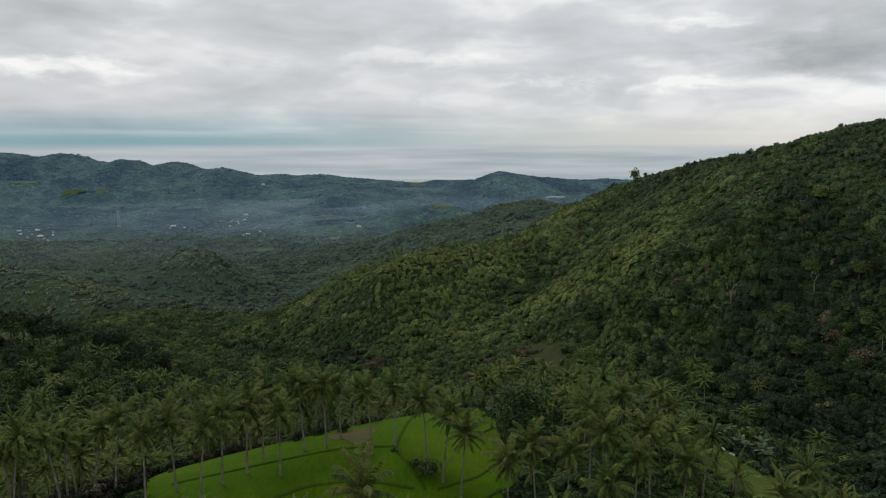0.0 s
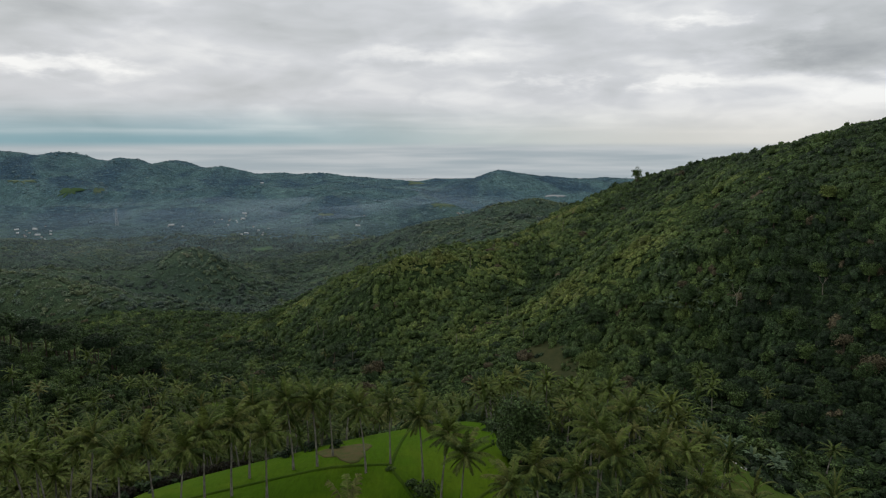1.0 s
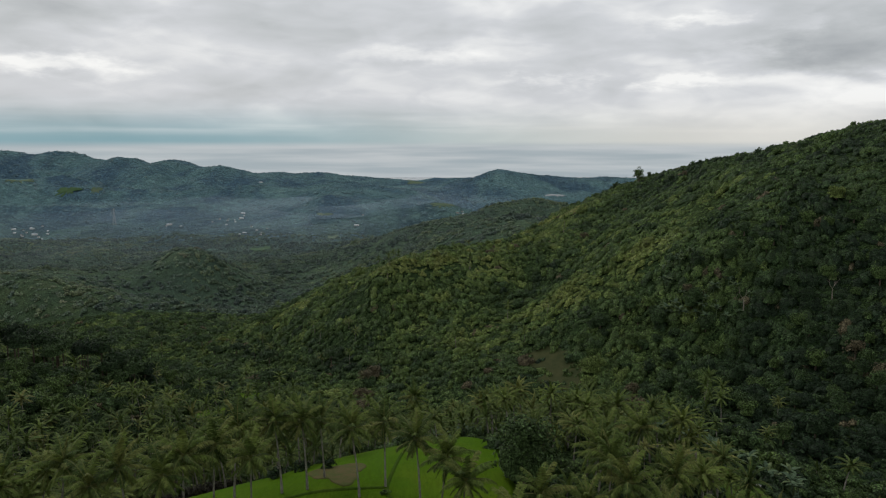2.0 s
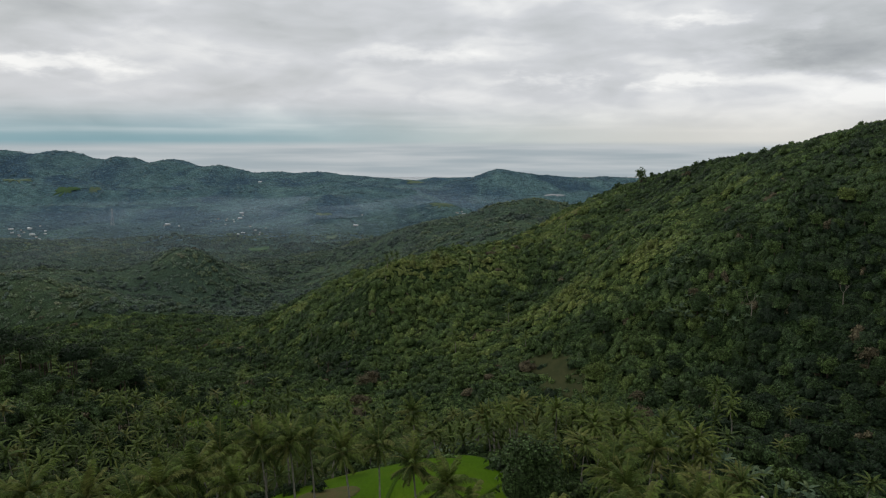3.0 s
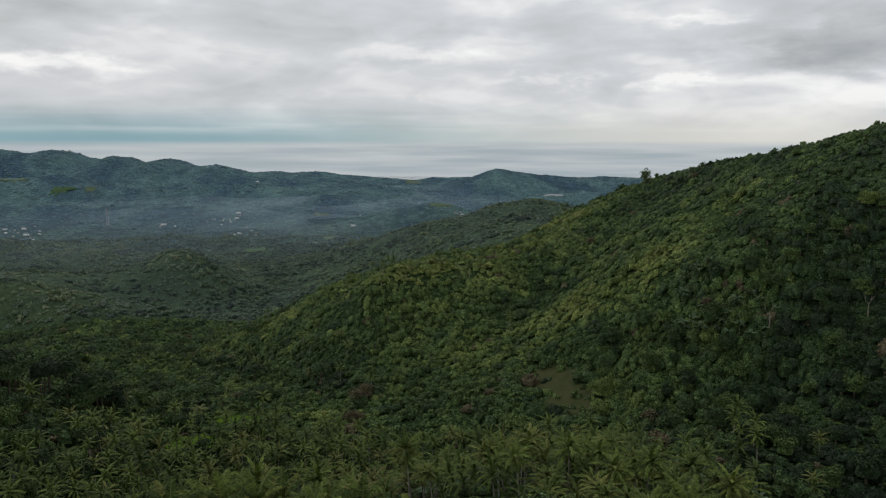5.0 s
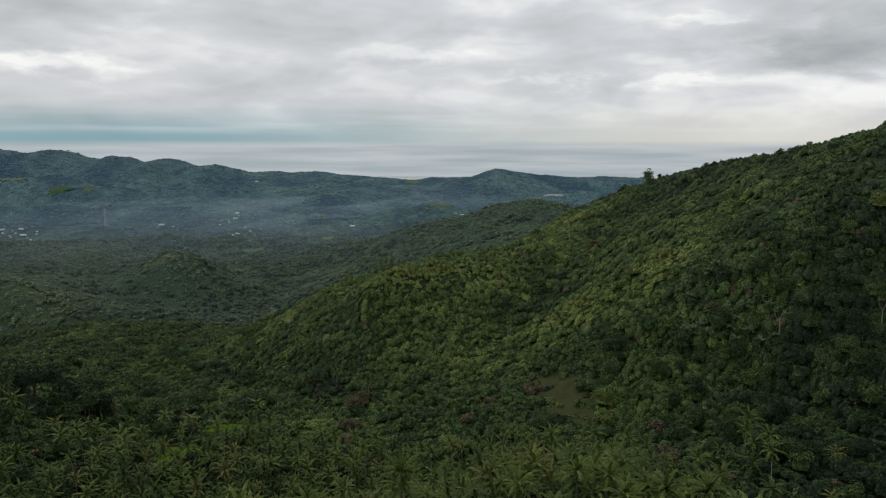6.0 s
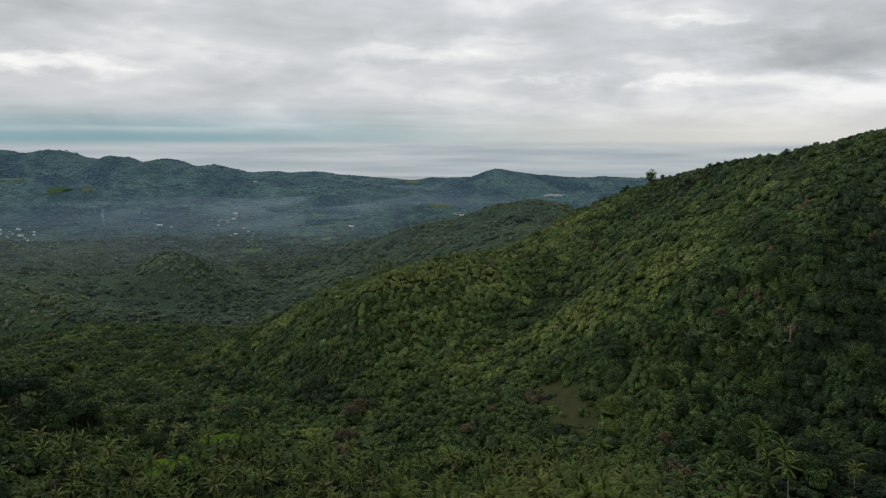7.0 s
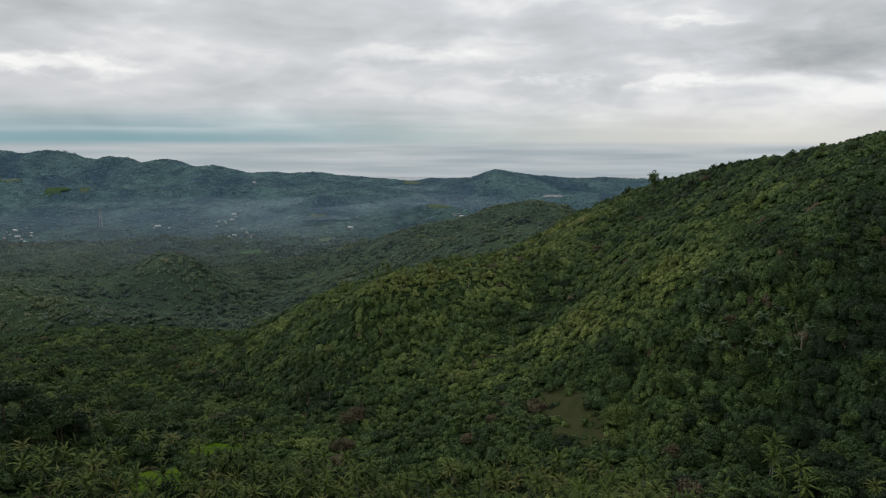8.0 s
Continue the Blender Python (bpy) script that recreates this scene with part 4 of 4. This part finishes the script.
def banana_leaf(r, length, rise, droop, turn, base, wide):
    n = 7
    s = np.linspace(0, 1, n)
    ang = rise - droop * s ** 1.3
    p = np.concatenate([[[0, 0]], np.cumsum(np.stack([np.cos(ang), np.sin(ang)], 1)[:-1] * length / (n - 1), 0)])
    v, q = [], []
    for i in range(n):
        k = wide * max(0.06, math.sin(math.pi * min(1, 0.08 + 0.9 * s[i])))
        sag = 0.3 * k
        v += [(p[i, 0], k, p[i, 1] - sag), (p[i, 0], 0, p[i, 1]), (p[i, 0], -k, p[i, 1] - sag)]
    for i in range(n - 1):
        for j in range(2):
            q.append((3 * i + j, 3 * i + j + 1, 3 * i + j + 4, 3 * i + j + 3))
    v = np.array(v)
    c, sn = math.cos(turn), math.sin(turn)
    return np.stack([v[:, 0] * c - v[:, 1] * sn, v[:, 0] * sn + v[:, 1] * c, v[:, 2]], 1) + base, np.array(q)


def banana_plant(r):
    root = new("banana_plant")
    tagged(root, "banana plant with broad pale green leaves", "banana plant", group="banana plants in clumps")
    part("stem", mesh_of("stem", *tube([(0, 0, -0.3), (0.03, 0, 1.2), (0.06, 0.02, 2.6)], (0.17, 0.14, 0.08), 6), mats=[BANANA], shade=True), root)
    for i in range(8):
        part("leaf", mesh_of("leaf", *banana_leaf(r, r.uniform(1.9, 2.6), r.uniform(0.5, 1.3), r.uniform(1.1, 1.9), i * 2.4, np.array([0.06, 0.02, 2.5]), r.uniform(0.28, 0.38)), mats=[BANANA], shade=True), root)
    return root


r = np.random.default_rng(33)
kinds = [banana_plant(r) for _ in range(3)]
spots = []
for cx, cy, rx, ry, count in ((0, 190, 13, 9, 26), (50, 186, 14, 8, 22), (66, 176, 8, 6, 10), (76, 168, 6, 8, 8), (104, 322, 13, 9, 22), (122, 316, 12, 9, 20), (112, 345, 10, 8, 12)):
    a, d = r.uniform(0, 2 * np.pi, count), np.sqrt(r.uniform(0, 1, count))
    spots += list(zip(cx + rx * d * np.cos(a), cy + ry * d * np.sin(a)))
for i, (x, y) in enumerate(spots):
    sized(kinds[i % 3], x, y, r.uniform(0, 360), r.uniform(0.9, 1.6))
remove(*kinds)


def broadleaf_tree(r, name, label, tall, radius, crown_high, puffs, cards, leaf, tint, bark=None, group="", open_crown=0.62):
    """A tree: a tapered trunk with limbs, and a crown of many leaf sprays."""
    root = new(name)
    tagged(root, label, "tree", group=group)
    stem = tall - crown_high
    pieces = [tube([(0, 0, -0.5), (0.1, 0.05, stem * 0.5), (0.15, 0, stem), (0.1, 0.1, stem + crown_high * 0.55)], (0.36, 0.28, 0.22, 0.06), 7)]
    part("trunk", mesh_of("trunk", *joined(pieces), mats=[bark or WOOD], shade=True), root)
    for i in range(5):
        a = i * 1.26 + r.uniform(-0.3, 0.3)
        d = radius * r.uniform(0.5, 0.75)
        b = stem * r.uniform(0.75, 1.0)
        limb = [(0.12, 0.02, b), (0.12 + d * 0.45 * math.cos(a), d * 0.45 * math.sin(a), b + crown_high * 0.22), (d * math.cos(a), d * math.sin(a), b + crown_high * r.uniform(0.4, 0.6))]
        part("limb", mesh_of("limb", *tube(limb, (0.15, 0.09, 0.03), 5), mats=[bark or WOOD], shade=True), root)
    c = leaf_cards(r, puffs, cards, radius, crown_high, leaf, open_crown).reshape(-1, 3) + np.array([0, 0, stem])
    q = np.arange(len(c)).reshape(-1, 4)
    if open_crown < 0.7:
        v, dq = dome(r, radius * 0.8, crown_high * 0.75, 9, 3)
        c, q = joined([(v + np.array([0, 0, stem + crown_high * 0.12]), dq), (c, q)])
    part("crown", mesh_of("crown", c, q, mats=[LEAF], tint=np.full(len(c), tint)), root)
    return root


r = np.random.default_rng(41)


def stand(ob, x, y, turn=0.0, k=1.0, sink=0.2):
    ob.matrix_basis = pose(x, y, float(height(x, y)) - sink, 0, 0, turn)
    ob.scale = (k, k, k)
    return ob


stand(broadleaf_tree(r, "mango_tree", "dark green round-crowned tree at the edge of the rice field", 10.0, 4.6, 8.6, 24, 90, 0.3, 0.30), 14.5, 132, 0, 1.42)
stand(broadleaf_tree(r, "mango_tree", "small dark round tree beside the palms", 6.5, 2.8, 5.6, 12, 26, 0.42, 0.22), 21, 100)
stand(broadleaf_tree(r, "ridge_tree", "lone airy tree standing over the ridge line", 12.0, 3.1, 11.4, 26, 26, 0.45, 0.5, None, "", 0.75), 161, 596, 0, 1.45, 1.0)
stand(broadleaf_tree(r, "ridge_tree", "small tree beside the lone tree on the ridge", 7.0, 2.4, 5.5, 8, 18, 0.5, 0.3), 169, 594, 0, 1.15)
stand(broadleaf_tree(r, "rain_tree", "light yellow-green spreading tree at the clearing", 9.0, 6.5, 6.5, 24, 70, 0.42, 0.60), 64, 306)
stand(broadleaf_tree(r, "rain_tree", "light yellow-green tree low on the slope", 7.0, 4.5, 5.0, 16, 60, 0.42, 0.64), 61, 292)
stand(broadleaf_tree(r, "hill_tree", "yellow-green tree high on the slope", 9.0, 4.6, 6.5, 18, 60, 0.42, 0.74), 182, 342)
stand(broadleaf_tree(r, "hill_tree", "brownish tree at the foot of the slope", 8.0, 4.6, 6.0, 15, 30, 0.55, 1.3), 60, 226)
stand(broadleaf_tree(r, "hill_tree", "reddish brown tree on the valley's slope", 7.0, 4.6, 5.5, 15, 30, 0.55, 1.3), -33, 356)
stand(broadleaf_tree(r, "hill_tree", "dull brown tree on the dark slope", 8.0, 5.0, 6.0, 15, 30, 0.55, 1.3), 150, 246)


kinds = [broadleaf_tree(r, "shade_tree", "old dark tree with deep shade under its crown", 15.0, 5.8, 5.2, 16, 30, 0.6, k, None, "dark trees over the hollow", 0.66) for k in (0.05, 0.15, 0.3)]
hx, hy = jittered(-190, -114, 250, 320, 7.6, r)
# trees on the far half only, so the shaded pit faces the camera
under = inside(HOLLOW, hx, hy, 0.05) & (-(hx + 150) * 0.69 + (hy - 276) * 0.72 > -1.0)
for i, (x, y) in enumerate(zip(hx[under], hy[under])):
    sized(kinds[i % 3], x, y, r.uniform(0, 360), r.uniform(0.85, 1.1))
remove(*kinds)
# flat-topped trees in the valley behind the palms
kinds = [broadleaf_tree(r, "acacia_tree", "broad flat-topped grey-green tree with dark shade below", 9.0, 7.0, 3.6, 16, 30, 0.7, k, None, "flat-topped trees below the spur", 0.8) for k in (0.12, 0.3, 0.2)]
for i, (x, y) in enumerate(((-223, 560), (-190, 548), (-205, 520), (-170, 505), (-125, 501), (-150, 470), (-130, 452), (-178, 437), (-160, 430), (-195, 446), (-210, 470), (-87, 376), (-83, 345), (-114, 338), (-240, 500), (-100, 415), (-120, 395), (-60, 390))):
    sized(kinds[i % 3], x, y, r.uniform(0, 360), r.uniform(0.7, 1.2))
remove(*kinds)
# brownish trees
kinds = [broadleaf_tree(r, "brown_tree", "tree with thin brownish foliage on the slope", 8.0, 4.4, 5.6, 14, 30, 0.5, 1.3, None, "brownish trees on the slopes", 0.7)]
for x, y, k in ((149, 262, 1.0), (146, 242, 0.9), (73, 274, 0.8), (-36, 347, 1.0), (-37, 319, 0.8), (-16, 257, 0.9), (10, 252, 0.9), (112, 330, 0.7), (95, 480, 0.8)):
    sized(kinds[0], x, y, r.uniform(0, 360), k)
remove(*kinds)
# trees over the scrub nearest to the knoll
kinds = [broadleaf_tree(r, "slope_tree", label, 7.5, 3.6, 5.4, 13, 56, 0.36, k, None, "trees on the near slopes", 0.66) for label, k in (
    ("dark green leafy tree in the scrub of the slope", 0.05), ("mid green leafy tree on the slope", 0.3), ("dark tree with a dense crown on the slope", 0.12), ("light green young tree on the slope", 0.44), ("dull green tree standing over bushes", 0.2))]
tx, ty = jittered(-160, 190, 205, 345, 9.5, r)
fit_ = ((tx > 92 - 0.25 * (ty - 200)) | (tx < -58 - 0.5 * (ty - 240))) & (np.abs(tx) < 0.72 * ty) & ~in_open(tx, ty, 0.3) & ~inside(HOLLOW, tx, ty) & (r.uniform(0, 1, len(tx)) < 0.75)
for i, (x, y) in enumerate(zip(tx[fit_], ty[fit_])):
    sized(kinds[int(r.integers(0, 5))], x, y, r.uniform(0, 360), r.uniform(0.6, 1.25))
remove(*kinds)


def shrub(r, label, tint, mat=None, group="shrubs on the rice field"):
    root = new("shrub")
    tagged(root, label, "shrub", group=group)
    pieces = [tube([(0, 0, -0.2), (0.1 * math.cos(a), 0.1 * math.sin(a), 0.7), (0.5 * math.cos(a), 0.5 * math.sin(a), 1.6)], (0.06, 0.05, 0.02), 4) for a in (0.3, 2.4, 4.6)]
    part("stems", mesh_of("stems", *joined(pieces), mats=[WOOD], shade=True), root)
    c = leaf_cards(r, 8, 30, 1.9, 2.8, 0.28).reshape(-1, 3)
    part("foliage", mesh_of("foliage", c, np.arange(len(c)).reshape(-1, 4), mats=[mat or LEAF], tint=np.full(len(c), tint)), root)
    return root


for x, y, k, tint in ((-2, 117, 1.35, 0.45), (-5, 119, 0.9, 0.4), (-9, 125, 0.6, 0.5), (-44, 104, 1.1, 0.25), (-34, 103, 1.2, 0.22), (-52, 101, 1.2, 0.3), (2, 104, 0.9, 0.3), (12, 112, 1.2, 0.2), (-20, 138, 0.9, 0.1), (-25, 139, 1.1, 0.12), (-29, 136, 1.0, 0.1)):
    stand(shrub(r, "dark leafy shrub at the rice field", tint), x, y, r.uniform(0, 360), k)


# shrubs whose leaf colour holds the palms' shade as well as maroon
kinds = [shrub(r, "maroon shrub under palms, its colour darkened for their shade", k, SHADE_LEAF, "shrubs under the palms") for k in (0.2, 0.5, 0.8)]
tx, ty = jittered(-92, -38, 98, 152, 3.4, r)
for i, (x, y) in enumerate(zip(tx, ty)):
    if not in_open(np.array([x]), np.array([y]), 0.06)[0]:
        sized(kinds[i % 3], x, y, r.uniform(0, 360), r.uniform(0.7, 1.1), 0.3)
remove(*kinds)


def bare_tree(r, label):
    """A leafless tree: a pale trunk that forks again and again."""
    root = new("bare_tree")
    tagged(root, label, "tree")
    part("trunk", mesh_of("trunk", *tube([(0, 0, -0.5), (0.2, 0, 3), (0.1, 0.2, 6.0)], (0.34, 0.26, 0.2), 7), mats=[PALE_WOOD], shade=True), root)

    def fork(p, way_, ln, rad, deep):
        e = p + way_ * ln
        mid = (p + e) / 2 + r.normal(size=3) * ln * 0.05
        part("branch", mesh_of("branch", *tube([tuple(p), tuple(mid), tuple(e)], (rad, rad * 0.8, rad * 0.6), 5), mats=[PALE_WOOD], shade=True), root)
        if deep:
            for _ in range(3 if deep > 1 else 2):
                w_ = way_ + r.normal(size=3) * 0.5 + np.array([0, 0, 0.15])
                fork(e, w_ / np.linalg.norm(w_), ln * r.uniform(0.6, 0.85), rad * 0.55, deep - 1)

    for a in (0.2, 2.3, 4.3):
        w_ = np.array([0.6 * math.cos(a), 0.6 * math.sin(a), 0.8])
        fork(np.array([0.1, 0.2, 5.9]), w_, 2.6, 0.14, 2)
    return root


stand(bare_tree(r, "leafless pale tree with forking branches on the slope"), 128, 309, 20, 0.95)
stand(bare_tree(r, "leafless grey tree on the dark slope"), 158, 296, 130, 0.8)


def boulder(r, label):
    bm = bmesh.new()
    bmesh.ops.create_icosphere(bm, subdivisions=2, radius=1.0)
    for v in bm.verts:
        v.co *= 0.75 + 0.5 * noise.noise(v.co * 1.7 + Vector((r.uniform(0, 9), 3, 1)))
        v.co.z *= 0.55
    me = bpy.data.meshes.new("boulder")
    bm.to_mesh(me)
    me.materials.append(ROCK)
    return tagged(new("boulder", me), label, "rock", group="rocks beside the pasture")


for x, y, k in ((68, 165, 1.7), (70, 163, 1.3), (66, 167, 1.1), (71, 160, 0.9), (64, 171, 0.8)):
    stand(boulder(r, "pale grey boulder lying in the pasture"), x, y, r.uniform(0, 360), k, 0.0)

# ---------------------------------------------------------------- houses and tower in the valley


def house(r, label, lx, ly, wall_high, roof_mat):
    root = new("house")
    tagged(root, label, "house", group="houses in the valley")
    bm = bmesh.new()
    bmesh.ops.create_cube(bm, size=1.0, matrix=Matrix.Translation((0, 0, wall_high / 2 - 1)) @ Matrix.Diagonal((lx, ly, wall_high + 2, 1)))
    bmesh.ops.bevel(bm, geom=bm.edges[:], offset=0.08, segments=1, affect="EDGES")
    me = bpy.data.meshes.new("wall")
    bm.to_mesh(me)
    me.materials.append(PLASTER)
    part("wall", me, root)
    e, up_ = 0.7, min(lx, ly) * 0.28
    x0, y0, z0 = lx / 2 + e, ly / 2 + e, wall_high - 0.1
    v = [(-x0, -y0, z0), (x0, -y0, z0), (x0, 0, z0 + up_), (-x0, 0, z0 + up_), (-x0, y0, z0), (x0, y0, z0)]
    v += [(a, b, c + 0.18) for a, b, c in v]
    q = [(0, 1, 2, 3), (3, 2, 5, 4), (6, 9, 8, 7), (9, 10, 11, 8), (0, 6, 7, 1), (4, 5, 11, 10), (0, 3, 9, 6), (3, 4, 10, 9), (1, 7, 8, 2), (2, 8, 11, 5)]
    part("roof", mesh_of("roof", v, q, mats=[roof_mat]), root)
    for i in range(2):
        wx = (i - 0.5) * lx * 0.5
        k = [(wx - 0.7, -ly / 2 - 0.06, 1.0), (wx + 0.7, -ly / 2 - 0.06, 1.0), (wx + 0.7, -ly / 2 - 0.06, 2.3), (wx - 0.7, -ly / 2 - 0.06, 2.3)]
        k += [(a, b + 0.1, c) for a, b, c in k]
        f = [(0, 1, 2, 3), (0, 4, 5, 1), (1, 5, 6, 2), (2, 6, 7, 3), (3, 7, 4, 0)]
        part("window", mesh_of("window", k, f, mats=[DARK_GLASS]), root)
    return root


r = np.random.default_rng(55)
kinds = [
    house(r, "white house with a pale metal roof among the trees", 14, 8, 3.6, SHEET_ROOF),
    house(r, "long white shed with a pale metal roof in the valley", 30, 11, 5.0, SHEET_ROOF),
    house(r, "small house with a rusty roof among the trees", 10, 8, 3.2, RUST_ROOF),
]
for cx, cy, rx, ry, count in ((-636, 2140, 42, 60, 11), (-1165, 1900, 80, 50, 10), (-1030, 1835, 50, 40, 6), (-455, 1780, 60, 60, 7), (64, 1930, 26, 16, 6), (-760, 1990, 60, 80, 3), (-300, 1900, 150, 120, 3)):
    for i in range(count):
        x, y = cx + rx * r.normal() * 0.6, cy + ry * r.normal() * 0.6
        o = sized(kinds[(0, 2, 1, 2, 2)[i % 5]], x, y, r.uniform(-25, 25), r.uniform(0.32, 0.48), -3.0)
        o.location.z = float(height(x, y)) + 3.0
stand(copy_thing(kinds[1], pose(0, 0, 0)), -880, 3480, 4, 0.5, -4.0)
remove(*kinds)


def pylon():
    root = new("transmission_tower")
    tagged(root, "tall grey steel lattice tower in the valley", "tower")

    def bar(name, a, b, k):
        a, b = Vector(a), Vector(b)
        bm = bmesh.new()
        bmesh.ops.create_cone(bm, cap_ends=True, segments=4, radius1=k, radius2=k, depth=(b - a).length, matrix=Matrix.Translation((a + b) / 2) @ (b - a).to_track_quat("Z", "Y").to_matrix().to_4x4())
        me = bpy.data.meshes.new(name)
        bm.to_mesh(me)
        me.materials.append(STEEL)
        part(name, me, root)

    for sx_ in (-1, 1):
        for sy_ in (-1, 1):
            bar("leg", (4.5 * sx_, 4.5 * sy_, -3), (0.8 * sx_, 0.8 * sy_, 48), 0.35)
    for i in range(6):
        a, b = 4.5 - 0.62 * i, 4.5 - 0.62 * (i + 1)
        z, z2 = i * 8.0, (i + 1) * 8.0
        for s_ in (-1, 1):
            bar("brace", (-a, s_ * a, z), (b, s_ * b, z2), 0.18)
            bar("brace", (a, s_ * a, z), (-b, s_ * b, z2), 0.18)
    for z, k in ((36, 8), (42, 7), (47, 5)):
        bar("cross_arm", (-k, 0, z), (k, 0, z), 0.3)
    return root


stand(pylon(), -929, 2020, 15, 1.0, 0.0)


# ---------------------------------------------------------------- smoke and distance haze over the valley floor
def smoke_haze_material():
    m, n = material("thin_smoke_and_haze")
    p = n.place.outputs["Position"]
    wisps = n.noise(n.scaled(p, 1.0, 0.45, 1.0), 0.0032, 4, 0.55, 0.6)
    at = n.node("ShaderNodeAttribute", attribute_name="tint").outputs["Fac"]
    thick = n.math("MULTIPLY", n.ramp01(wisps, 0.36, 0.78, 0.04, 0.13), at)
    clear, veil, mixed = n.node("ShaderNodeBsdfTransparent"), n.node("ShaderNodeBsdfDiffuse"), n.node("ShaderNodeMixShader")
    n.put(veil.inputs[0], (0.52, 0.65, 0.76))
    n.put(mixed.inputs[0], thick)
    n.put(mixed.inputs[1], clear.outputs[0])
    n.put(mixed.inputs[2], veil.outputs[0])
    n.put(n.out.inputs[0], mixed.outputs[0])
    return m


SMOKE_HAZE = smoke_haze_material()
# smoke sheets double as distance haze; the one at 88 m is haze alone
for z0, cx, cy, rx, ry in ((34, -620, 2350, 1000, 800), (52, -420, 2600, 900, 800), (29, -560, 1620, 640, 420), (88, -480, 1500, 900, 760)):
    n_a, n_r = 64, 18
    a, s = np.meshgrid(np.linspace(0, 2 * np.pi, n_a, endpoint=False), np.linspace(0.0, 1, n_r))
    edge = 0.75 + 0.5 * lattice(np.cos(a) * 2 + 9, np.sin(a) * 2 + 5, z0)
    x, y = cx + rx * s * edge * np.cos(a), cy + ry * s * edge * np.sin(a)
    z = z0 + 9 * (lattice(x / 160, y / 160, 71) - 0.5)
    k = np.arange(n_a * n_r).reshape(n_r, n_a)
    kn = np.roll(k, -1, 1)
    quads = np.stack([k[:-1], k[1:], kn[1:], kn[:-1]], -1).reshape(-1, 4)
    ob = new("valley_smoke", mesh_of("valley_smoke", np.stack([x, y, z], -1), quads, mats=[SMOKE_HAZE], tint={29: 0.5, 88: 0.28}.get(z0, 1.0) * (1 - smooth(0.35, 1.0, s)), shade=True))
    tagged(ob, "thin bluish sheet of smoke and distance haze over the valley floor", "smoke", kind="stuff")
